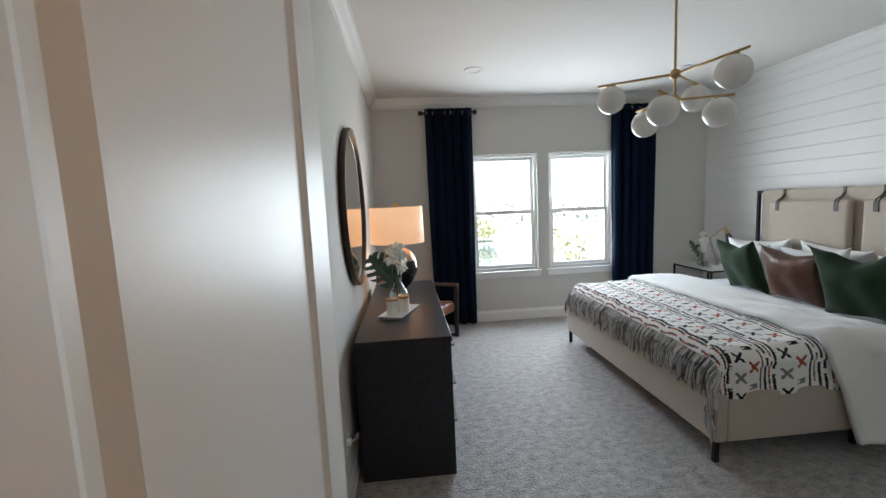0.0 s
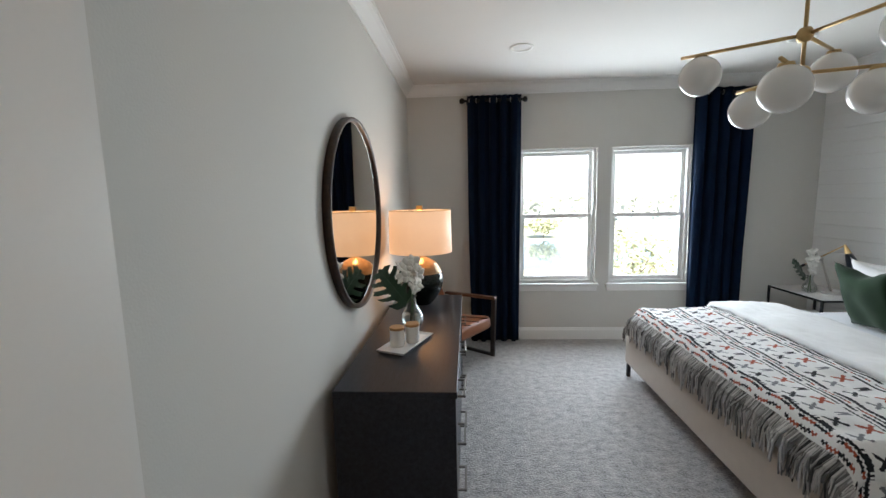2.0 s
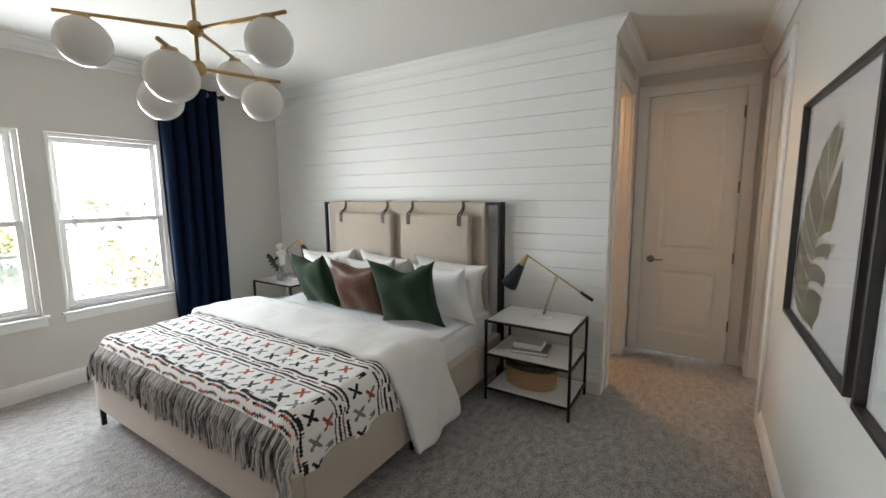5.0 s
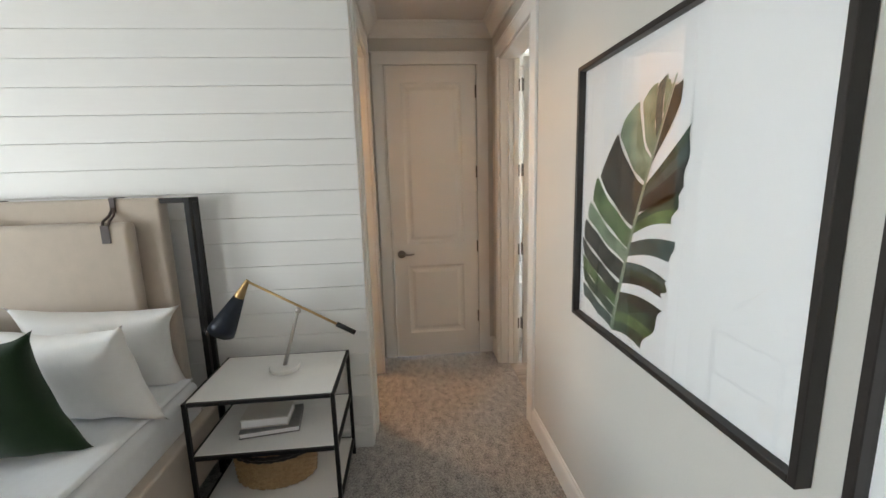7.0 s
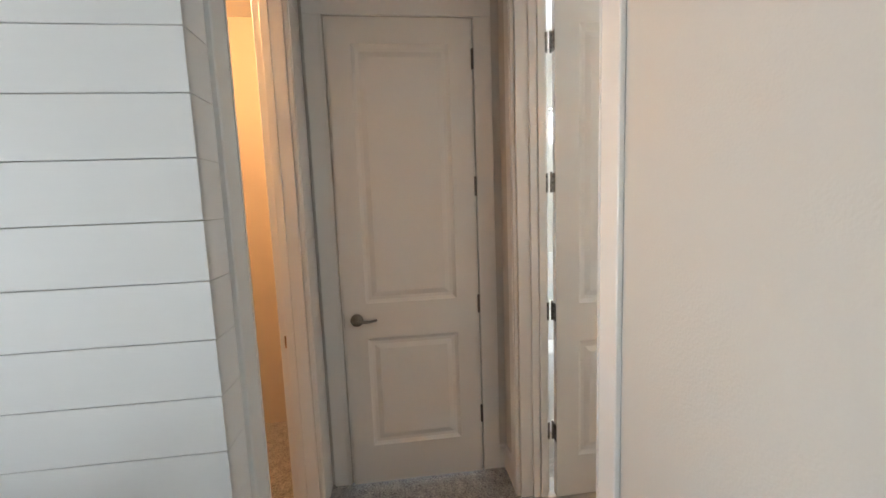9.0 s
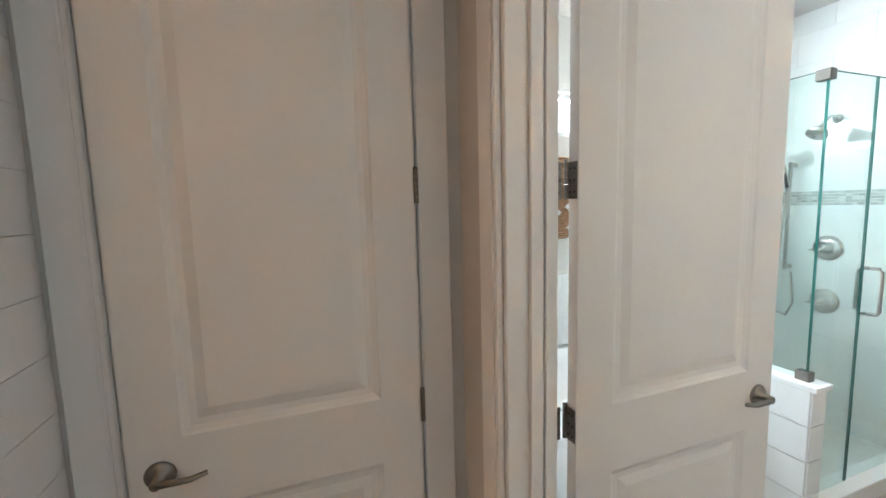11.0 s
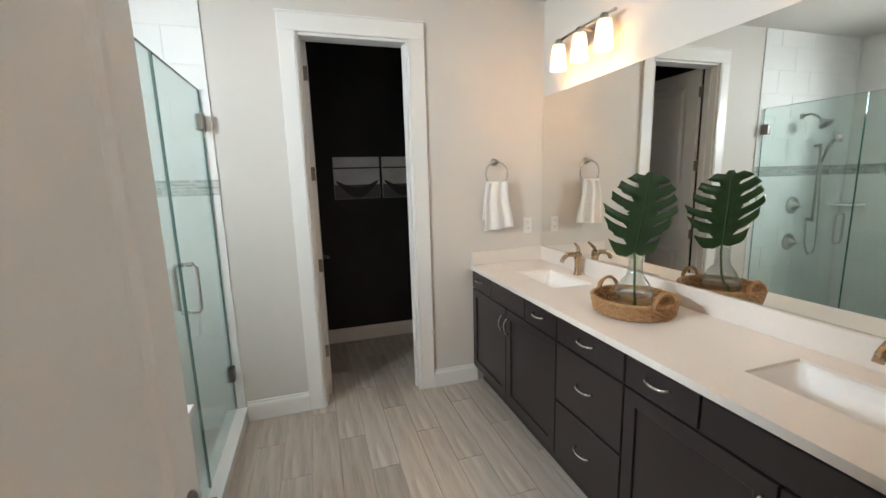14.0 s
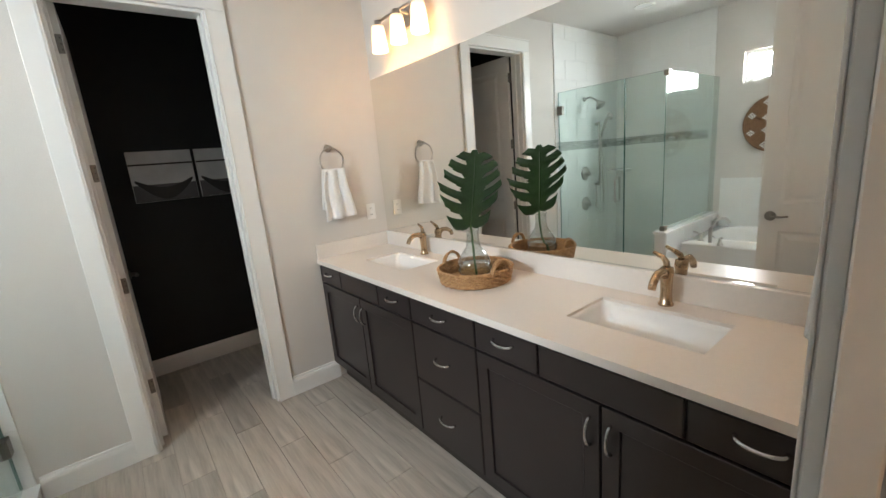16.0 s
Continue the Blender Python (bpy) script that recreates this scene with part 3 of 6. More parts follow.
for z in (0.352, 0.977, 1.602, 2.237):
    hp = part("hinge_plate", box(5.1795, 0.350, z - 0.045, 5.1820, 0.386, z + 0.045, 0.0008, 1), M_STEEL, bpy.data.objects["trim_bath_door_hall"], "satin nickel hinge plate")
    b = bmesh.new()
    for dy in (0.359, 0.377):
        for dz in (-0.030, 0.0, 0.030):
            add_lathe(b, [(0, 0), (0.004, 0), (0.003, 0.0012), (0, 0.0013)], 8, m=Matrix.Translation((5.1795, dy, z + dz)) @ Matrix.Rotation(radians(-90), 4, "Y"))
    part("screw", b, M_FELT, hp)

# ---- bedroom things ----
# shiplap boards on the east wall, each a board of its own
ship = thing("shiplap", Matrix.Translation((EX, 0, 0)), "white painted horizontal shiplap boards behind the bed", "wall panelling", kind="structure")
PITCH = 0.1325
me_board = None
for k in range(22):
    z = -0.0775 + PITCH * k
    if me_board is None:
        b = box(0.0, HALL_N - 0.0045, 0.0, 0.019, NY, PITCH - 0.002, 0.0012, 1)
        first = part("board", b, M_SHIP, ship)
        me_board = first.data
        first.location.z = z
        b2 = bmesh.new()
        add_box(b2, 0.002, HALL_N - 0.0045, 0.0, 0.11, HALL_N - 0.0005, PITCH - 0.002)
        add_box(b2, 1.010, HALL_N - 0.0045, 0.0, HALL_E - EX, HALL_N - 0.0005, PITCH - 0.002)
        ret = part("end_board", b2, M_SHIP, ship)
        ret.location.z = z
        me_ret = ret.data
        continue
    for nm, me in (("board", me_board), ("end_board", me_ret)):
        ob = new(nm, me)
        ob.parent = ship
        ob.location.z = z


# curtains on short rods
def curtain(m, width, label, seed):
    rnd = random.Random(seed)
    c = thing("curtain", m, label, "curtain", "navy curtains")
    top, n = 2.62, 5.0

    def fn(u, v):
        z = 0.015 + (top - 0.015) * v
        flare = 1.0 - 0.06 * (1 - v) * (1 if u > 0.5 else 0.3)
        ph = 2 * math.pi * n * u + 0.5 * math.sin(3 * v + seed)
        depth = 0.050 * (0.55 + 0.45 * v)
        wob = 0.012 * math.sin(9 * u + 4 * v + seed) * (1 - v)
        return ((u - 0.5) * width * flare + 0.012 * math.sin(2 * ph + 2 * v) + wob, depth * math.cos(ph) + wob, z + 0.02 * max(0, math.cos(ph)) * (v > 0.985))

    cl = part("cloth", sheet(fn, 110, 40), M_NAVY, c, "navy velvet panel", True)
    thicken(cl, 0.003)
    zr = top - 0.045
    part("rod", tube([(-width / 2 - 0.02, 0, zr), (width / 2 + 0.02, 0, zr)], 0.012, 14), M_BLACKMETAL, c, smooth=True)
    for s in (-1, 1):
        f = add_lathe(bmesh.new(), [(0, -0.03), (0.014, -0.03), (0.014, -0.012), (0.022, -0.006), (0.030, 0.012), (0.024, 0.032), (0, 0.040)], 16,
                      m=Matrix.Translation((s * (width / 2 + 0.03), 0, zr)) @ Matrix.Rotation(radians(90 * s), 4, "Y"))
        part("finial", f, M_BLACKMETAL, c, "black knob finial", True)
        part("bracket", box(s * (width / 2 - 0.01) - 0.008, 0, zr - 0.02, s * (width / 2 - 0.01) + 0.008, 0.099, zr + 0.005, 0.003, 1), M_BLACKMETAL, c)
    for k in range(8):
        x = -width / 2 + width * (k + 0.5) / 8
        g = tube([(x + 0.003 * math.cos(a), 0.021 * math.cos(a), zr + 0.021 * math.sin(a)) for a in [2 * math.pi * i / 16 for i in range(16)]], 0.004, 6, True)
        part("grommet", g, M_NICKEL, c, smooth=True)
    return c


curtain(Matrix.Translation((0.91, 5.20, 0)), 0.56, "full-length navy velvet curtain beside the dresser", 1)
curtain(Matrix.Translation((3.215, 5.20, 0)), 0.57, "full-length navy velvet curtain beside the bed", 2)

# dresser
dr = thing("dresser", Matrix.Translation((0.0, 3.275, 0)), "long charcoal-stained wooden dresser with square metal pulls", "dresser")
X0, X1, DY, DZ = 0.05, 0.575, 0.845, 0.80
bm = bmesh.new()
add_box(bm, X0, -DY + 0.004, 0.045, X1 - 0.03, DY - 0.004, DZ - 0.03, 0.002, 1)
part("body", bm, M_DARKWOOD, dr)
part("top", box(X0, -DY, DZ - 0.030, X1, DY, DZ, 0.0025, 2), M_DARKWOOD, dr)
part("plinth", box(X0 + 0.03, -DY + 0.03, 0, X1 - 0.06, DY - 0.03, 0.045), M_DARKWOOD, dr)
for s in (-1, 1):
    part("side_panel", box(X0, s * DY - (0.022 if s > 0 else 0), 0.0, X1 - 0.006, s * DY + (0.022 if s < 0 else 0), DZ - 0.030, 0.002, 1), M_DARKWOOD, dr)
cw = (2 * DY - 0.044) / 3
for i in range(3):
    for j in range(3):
        y0, z0 = -DY + 0.022 + cw * i, 0.05 + 0.238 * j
        f = part("drawer", box(X1 - 0.03, y0 + 0.004, z0 + 0.004, X1 - 0.010, y0 + cw - 0.004, z0 + 0.232, 0.002, 1), M_DARKWOOD, dr)
        yc, zc = y0 + cw / 2, z0 + 0.150
        for yy in (yc,):
            b = bmesh.new()
            for e in (-0.085, 0.085):
                add_box(b, X1 - 0.010, yy + e - 0.005, zc - 0.005, X1 + 0.032, yy + e + 0.005, zc + 0.005, 0.001, 1)
            add_box(b, X1 + 0.022, yy - 0.090, zc - 0.006, X1 + 0.032, yy + 0.090, zc + 0.006, 0.001, 1)
            part("pull", b, M_STEEL, f, "square brushed metal pull")

# round mirror
rm = thing("wall_mirror", Matrix.Translation((0.002, 3.085, 1.512)), "large round mirror in a burnished dark frame", "mirror")
rot = Matrix.Rotation(radians(90), 4, "Y")
part("glass", add_lathe(bmesh.new(), [(0, 0.022), (0.492, 0.022), (0.494, 0.010)], 96, m=rot), M_MIRROR, rm)
prof = [(0.490, 0.0), (0.515, 0.0), (0.517, 0.030), (0.512, 0.040), (0.500, 0.039), (0.492, 0.030), (0.490, 0.014)]
part("frame", add_lathe(bmesh.new(), prof, 96, m=rot), M_TORTOISE, rm, smooth=True)

# table lamp
tl = thing("table_lamp", Matrix.Translation((0.275, 3.86, DZ)), "lit table lamp with hammered dark glazed base and drum shade", "lamp")
prof = []
for i in range(40):
    v = i / 39
    r = 0.062 + 0.100 * math.sin(math.pi * min(1, (v * 0.93 + 0.04))) ** 0.8
    if v > 0.85:
        r *= 1 - 0.55 * ((v - 0.85) / 0.15) ** 2
    prof.append((r + 0.0018 * math.sin(v * 95), 0.012 + 0.345 * v))
part("base", lathe([(0, 0)] + [(0.07, 0), (0.072, 0.010)] + prof[:27], 56), M_GREENGLAZE, tl, "dark green hammered glaze", True)
part("shoulder", lathe(prof[26:] + [(0, 0.36)], 56), M_GOLDGLAZE, tl, "coppery gold hammered glaze", True)
part("stem", lathe([(0.012, 0.355), (0.012, 0.43)], 12), M_BRASS, tl)
sh = part("shade", lathe([(0.232, 0.395), (0.228, 0.705)], 64), M_SHADE, tl, "warm glowing white linen drum shade", True)
thicken(sh, 0.003)
part("shade_ring", tube(arc((0, 0, 0.705), 0.2285, 0, 354, 60, "xy"), 0.0025, 6, True), M_BRASS, tl)
b = bmesh.new()
for a in (0, 120, 240):
    add_tube(b, [(0, 0, 0.690), (0.227 * math.cos(radians(a)), 0.227 * math.sin(radians(a)), 0.703)], 0.002, 6)
part("spider", b, M_BRASS, tl)
part("finial", box(-0.022, -0.022, 0.705, 0.022, 0.022, 0.742, 0.002, 1), M_BRASS, tl, "square gold finial")
lamp("table_lamp_bulb", "POINT", Matrix.Translation((0.275, 3.86, DZ + 0.53)), 1.25, (1.0, 0.55, 0.25), radius=0.04)


def leaf_mesh(bm, m, length, width, lobes, curl=0.15, gap=0.42, slit=0.42):
    """A split leaf along +y from its stalk; slits run in from both margins."""
    nu, nv = 64, 22
    for side in (-1, 1):
        grid = []
        for i in range(nu + 1):
            s = i / nu
            row = []
            for j in range(nv + 1):
                u = j / nv
                env = math.sin(math.pi * min(1, s * 0.92 + 0.07)) ** 0.55
                w = width * 0.5 * env * (1.12 if s < 0.5 else 1.0)
                back = -0.16 * math.exp(-((s - 0.02) / 0.14) ** 2) * u
                y = length * (s + 0.36 * u * u * (0.35 + s) * (1 - s) + back)
                x = side * w * u
                z = -curl * (abs(x) / width) ** 2 * length - curl * 0.5 * length * s * s + 0.006 * math.sin(s * lobes * 2 * math.pi) * u
                row.append(bm.verts.new(m @ Vector((x, y, z))))
            grid.append(row)
        for i in range(nu):
            ph = ((i + 0.5) / nu * lobes + 0.25) % 1.0
            for j in range(nv):
                u = (j + 0.5) / nv
                if u > slit and ph < gap * min(1, (u - slit) / 0.12) * (0.55 + 0.45 * u):
                    continue
                q = (grid[i][j], grid[i + 1][j], grid[i + 1][j + 1], grid[i][j + 1])
                bm.faces.new(q if side > 0 else q[::-1])
    bmesh.ops.delete(bm, geom=[v for v in bm.verts if not v.link_faces], context="VERTS")
    return bm


def orchid(bm, m, size, rnd):
    for k in range(5):
        a = 2 * math.pi * k / 5 + 0.3
        wd = 0.46 if k in (1, 4) else 0.34
        r = m @ Matrix.Rotation(a, 4, "Z")
        g = []
        for i in range(7):
            s = i / 6
            w = wd * size * math.sin(math.pi * min(1, 0.12 + 0.86 * s)) ** 0.7
            g.append([bm.verts.new(r @ Vector((w * (j / 2 - 1), size * s, 0.16 * size * math.sin(2.2 * s) - 0.10 * size * (j / 2 - 1) ** 2))) for j in range(5)])
        for i in range(6):
            for j in range(4):
                bm.faces.new((g[i][j], g[i + 1][j], g[i + 1][j + 1], g[i][j + 1]))


def bud_vase(m, label, scale, flowers, leaf_m, stem_top, seed, leaf_size=0.26):
    rnd = random.Random(seed)
    v = thing("flower_vase", m, label, "vase", "orchid vases")
    s = scale
    prof = [(0, 0.004), (0.045, 0.004), (0.062, 0.02), (0.068, 0.045), (0.060, 0.080), (0.034, 0.120), (0.022, 0.150), (0.024, 0.180), (0.030, 0.195)]
    outer = [(0, 0.0)] + [(r + 0.003, z) for r, z in prof[1:]]
    g = part("glass", lathe([(r * s, z * s) for r, z in outer], 40), M_GLASS, v, "clear glass flask vase", True)
    part("water", lathe([(0, 0.006 * s), (0.050 * s, 0.008 * s), (0.062 * s, 0.045 * s), (0.055 * s, 0.075 * s), (0, 0.075 * s)], 32), M_WATER, v, "clear water", True)
    b = bmesh.new()
    add_tube(b, [(0.01 * s, 0, 0.02 * s), (0, 0, 0.19 * s), (stem_top[0] * 0.5, stem_top[1] * 0.5, 0.19 * s + (stem_top[2] - 0.19 * s) * 0.55), stem_top], 0.004 * s, 8)
    part("flower_stem", b, M_STEM, v, smooth=True)
    b = bmesh.new()
    lp = leaf_m.translation
    add_tube(b, [(-0.01 * s, 0, 0.02 * s), (0, 0.004, 0.19 * s), tuple(lp)], 0.004 * s, 8)
    part("leaf_stalk", b, M_STEM, v, smooth=True)
    lf = part("leaf", leaf_mesh(bmesh.new(), leaf_m, leaf_size, leaf_size * 0.9, 5, gap=0.5, slit=0.34), M_DARKLEAF, v, "dark split monstera leaf", True)
    thicken(lf, 0.0015)
    for k in range(flowers):
        f = k / max(1, flowers - 1)
        p = Vector((stem_top[0] * (0.3 + 0.75 * f), stem_top[1] * (0.3 + 0.75 * f), 0.20 * s + (stem_top[2] - 0.20 * s) * (0.25 + 0.8 * f)))
        p += Vector((rnd.uniform(-0.045, 0.045), rnd.uniform(-0.045, 0.045), rnd.uniform(-0.01, 0.01))) * s
        b = bmesh.new()
        orchid(b, Matrix.Translation(p) @ Euler((radians(rnd.uniform(40, 100)), 0, radians(rnd.uniform(-70, 130)))).to_matrix().to_4x4(), 0.054 * s, rnd)
        thicken(part("bloom", b, M_PETAL, v, "white orchid bloom", True), 0.001)
    return v


bud_vase(Matrix.Translation((0.275, 3.31, DZ)), "clear glass vase with white orchids and a monstera leaf", 1.0, 13,
         pose(-0.03, -0.02, 0.15, 68, -28, 48), (-0.01, -0.02, 0.40), 5, 0.27)

# tray with candle jars
tr = thing("tray", Matrix.Translation((0.283, 2.99, DZ)) @ Matrix.Rotation(radians(-21), 4, "Z"), "rectangular white ceramic tray on the dresser", "tray")
bm = bmesh.new()
rings = []
for ins, z in ((0.012, 0.0), (0.0, 0.014), (0.0, 0.017), (0.014, 0.006)):
    a, c = 0.082 - ins, 0.172 - ins
    rings.append([bm.verts.new((x, y, z)) for x, y in ((-a, -c), (a, -c), (a, c), (-a, c))])
for a, c in zip(rings, rings[1:]):
    for k in range(4):
        bm.faces.new((a[k], a[(k + 1) % 4], c[(k + 1) % 4], c[k]))
bm.faces.new(rings[0][::-1])
bm.faces.new(rings[-1])
part("dish", bm, M_PORCELAIN, tr)
for n, (dx, dy) in enumerate(((-0.025, -0.055), (0.022, 0.030))):
    p = Matrix.Translation((0.283, 2.99, DZ + 0.006)) @ Matrix.Rotation(radians(-21), 4, "Z") @ Matrix.Translation((dx, dy, 0))
    j = thing("candle_jar", p, "ribbed white candle jar with a wooden lid", "candle", "candle jars")
    part("jar", lathe([(0, 0), (0.036, 0), (0.038, 0.004)] + [(0.038 + 0.0008 * (i % 2), 0.006 + 0.005 * i) for i in range(17)] + [(0.036, 0.092), (0, 0.092)], 36), M_WAX, j, smooth=True)
    part("lid", lathe([(0, 0.092), (0.039, 0.092), (0.040, 0.094), (0.040, 0.104), (0.038, 0.106), (0, 0.106)], 36), M_LIDWOOD, j, "light wooden lid")

# outlet and lamp cord behind the dresser
ou = thing("wall_outlet", Matrix.Translation((0.0, 2.26, 0.33)), "white duplex wall outlet with a plugged cord", "outlet")
part("plate", box(0.0, -0.036, -0.058, 0.006, 0.036, 0.058, 0.002, 1), M_PLASTIC, ou)
part("plug", box(0.006, -0.014, 0.005, 0.030, 0.014, 0.035, 0.004, 1), M_PLASTIC, ou)
part("cord", tube([(0.03, 0, 0.02), (0.055, 0.01, 0.03), (0.05, 0.10, 0.01), (0.02, 0.17, -0.05)], 0.003, 6), M_PLASTIC, ou, smooth=True)

# lounge chair
ch = thing("lounge_chair", Matrix.Translation((0.71, 4.545, 0)) @ Matrix.Rotation(math.atan2(0.49, 0.34), 4, "Z"), "cognac leather lounge chair with dark wood arms", "chair")
W2 = 0.30


def beam(p, q, a, c):
    p, q = Vector(p), Vector(q)
    bm = bmesh.new()
    vs = add_box(bm, -a / 2, -c / 2, 0, a / 2, c / 2, (q - p).length, 0.003, 1)
    d = (q - p).to_track_quat("Z", "Y").to_matrix().to_4x4()
    bm.transform(Matrix.Translation(p) @ d)
    return bm


# local: the front edge lies on y = 0 along x, the chair faces -y
for s in (-1, 1):
    x = s * W2
    part("front_leg", beam((x, 0.02, 0), (x, 0.0, 0.60), 0.03, 0.045), M_BLACKFRAME, ch)
    part("rear_leg", beam((x, 0.62, 0), (x, 0.52, 0.58), 0.03, 0.045), M_BLACKFRAME, ch)
    part("armrest", beam((x, -0.02, 0.60), (x, 0.60, 0.58), 0.05, 0.028), M_WALNUT, ch, "dark wooden armrest")
    part("runner", beam((x, 0.02, 0.015), (x, 0.62, 0.015), 0.03, 0.03), M_BLACKFRAME, ch)
part("stretcher", beam((-W2, 0.31, 0.22), (W2, 0.31, 0.22), 0.03, 0.03), M_BLACKFRAME, ch)


def cushion(w, d, t, m, puff=0.35, nx=26, ny=26):
    """A soft block: w wide, d deep, t thick, bulging in the middle, with pinched corners."""
    bm = bmesh.new()
    for s in (1, -1):
        def fn(u, v):
            a, c = 2 * u - 1, 2 * v - 1
            f = max(0.0, (1 - abs(a) ** 2.6) * (1 - abs(c) ** 2.6)) ** 0.42
            pin = (1 + 0.09 * abs(a) ** 4) - 0.17 * (1 - abs(a) ** 2) * abs(c) ** 4
            pin2 = (1 + 0.09 * abs(c) ** 4) - 0.17 * (1 - abs(c) ** 2) * abs(a) ** 4
            return m @ Vector((a * w / 2 * pin2, c * d / 2 * pin, s * t / 2 * f + 0.004 * math.sin(5 * a + 3 * c) * f))
        sheet(fn, nx, ny, bm)
    bmesh.ops.remove_doubles(bm, verts=bm.verts, dist=0.0006)
    bmesh.ops.recalc_face_normals(bm, faces=bm.faces)
    return bm


bm = bmesh.new()
add_box(bm, -0.275, -0.03, 0.30, 0.275, 0.54, 0.43, 0.045, 4)
bm.transform(Matrix.Rotation(radians(-6), 4, "X"))
seat = part("seat", bm, M_TANLEATHER, ch, "cognac leather seat cushion", True)
for k in range(1, 4):
    b = tube([(-0.272 + 0.136 * k, -0.02, 0.437), (-0.272 + 0.136 * k, 0.50, 0.383)], 0.004, 6)
    part("seam", b, M_STRAP, seat)
bm = box(-0.275, -0.06, 0.0, 0.275, 0.06, 0.50, 0.045, 4)
bm.transform(Matrix.Translation((0, 0.56, 0.36)) @ Matrix.Rotation(radians(-22), 4, "X"))
part("backrest", bm, M_TANLEATHER, ch, "cognac leather back cushion", True)
part("back_rail", beam((-W2, 0.70, 0.74), (W2, 0.70, 0.74), 0.03, 0.05), M_WALNUT, ch)

# bed
bed = thing("bed", Matrix.Translation((0, 3.33, 0)), "king bed upholstered in beige linen with black metal headboard frame", "bed")
BX0, BX1, BW = 2.00, 4.10, 1.045
part("foot_rail", box(BX0, -BW, 0.125, BX0 + 0.07, BW, 0.405, 0.012, 3), M_LINEN, bed)
for s in (-1, 1):
    part("side_rail", box(BX0 + 0.07, s * BW - (0.07 if s > 0 else 0), 0.125, BX1, s * BW + (0.07 if s < 0 else 0), 0.405, 0.012, 3), M_LINEN, bed)
    part("leg", box(BX0 + 0.01, s * (BW - 0.028) - 0.014, 0, BX0 + 0.038, s * (BW - 0.028) + 0.014, 0.13, 0.002, 1), M_BLACKMETAL, bed)
    part("leg", box(BX0 + 0.9, s * (BW - 0.06) - 0.014, 0, BX0 + 0.93, s * (BW - 0.06) + 0.014, 0.13, 0.002, 1), M_BLACKMETAL, bed)
part("slat_base", box(BX0 + 0.07, -BW + 0.07, 0.2, BX1 - 0.02, BW - 0.07, 0.30), M_BLACKFRAME, bed)
for s in (-1, 1):
    part("headboard_post", box(4.10, s * 1.02 - 0.013, 0, 4.13, s * 1.02 + 0.013, 1.50, 0.002, 1), M_BLACKMETAL, bed, "black square metal post")
    part("headboard_post", box(4.17, s * 1.02 - 0.013, 0, 4.195, s * 1.02 + 0.013, 1.475, 0.002, 1), M_BLACKMETAL, bed, "black square metal post")
    part("headboard_top_tie", box(4.13, s * 1.02 - 0.013, 1.475, 4.195, s * 1.02 + 0.013, 1.50, 0.002, 1), M_BLACKMETAL, bed)
part("headboard_bar", box(4.10, -1.007, 1.475, 4.13, 1.007, 1.50, 0.002, 1), M_BLACKMETAL, bed)
hb = part("headboard", box(4.092, -0.90, 0.34, 4.165, 0.955, 1.503, 0.016, 3), M_LINEN, bed, "beige linen headboard slung over the frame")
for y0, y1 in ((-0.79, -0.055), (0.045, 0.80)):
    c = part("hanging_cushion", box(4.015, y0, 0.80, 4.088, y1, 1.395, 0.028, 4), M_LINEN, bed, "beige linen back cushion hung by straps", True)
    for yy in (y0 + 0.10, y1 - 0.10):
        b = bmesh.new()
        add_box(b, 4.010, yy - 0.020, 1.300, 4.0145, yy + 0.020, 1.385, 0.0015, 1)
        for e in (-1, 1):
            add_tube(b, [(4.012, yy + e * 0.012, 1.37), (4.03, yy + e * 0.014, 1.402), (4.07, yy + e * 0.010, 1.425), (4.088, yy + e * 0.004, 1.46)], 0.006, 6)
        add_box(b, 4.085, yy - 0.013, 1.44, 4.090, yy + 0.013, 1.509, 0.001, 1)
        add_box(b, 4.086, yy - 0.013, 1.505, 4.168, yy + 0.013, 1.509, 0.001, 1)
        part("strap", b, M_STRAP, c, "dark leather strap")

mt = thing("mattress", Matrix.Translation((0, 3.33, 0)), "mattress in a fitted white sheet", "mattress")
part("body", box(2.06, -0.985, 0.30, 4.08, 0.985, 0.575, 0.05, 4), M_SHEET, mt, smooth=True)


def bed_top(x, y):
    """Height of the made bed over its plan; y from the bed's middle."""
    e = max(0.0, abs(y) - 0.93)
    f = max(0.0, 2.10 - x)
    return 0.622 + 0.018 * noise.noise((x * 2.1, y * 2.3, 1)) + 0.006 * noise.noise((x * 9, y * 9, 4)) - 2.4 * e * e * 8 - 3.5 * f * f * 3


# duvet: a puffy sheet over the bed that hangs down the near side
dv = thing("duvet", Matrix.Translation((0, 3.33, 0)), "white quilted duvet folded across the bed, hanging over one side", "duvet")


def drape(x, s, lift, hang, out):
    """A point s metres across the bed from its far side edge, folding down past the near edge."""
    far, near, r = 1.00, -1.035, 0.10
    y = far + 0.06 - s
    z = bed_top(x, 0) + lift
    edge = near + r
    if y > far - r:
        q = min(1.0, (y - (far - r)) / (r + 0.06))
        return far - r + (r + 0.02) * math.sin(q * math.pi / 2), z - (r + 0.05) * (1 - math.cos(q * math.pi / 2)) - 0.0
    if y > edge:
        return y, z + 0.012 * noise.noise((x * 3, y * 4, 2))
    d = edge - y
    ang = min(d / r, math.pi / 2)
    yy, zz = edge - r * math.sin(ang), z - r * (1 - math.cos(ang))
    rest = d - r * math.pi / 2
    if rest > 0:
        yy -= out * rest * (0.6 + 0.4 * math.sin(5 * x)) + 0.012 * math.sin(x * 21 + rest * 6)
        zz -= rest
    return yy, max(zz, 0.03)


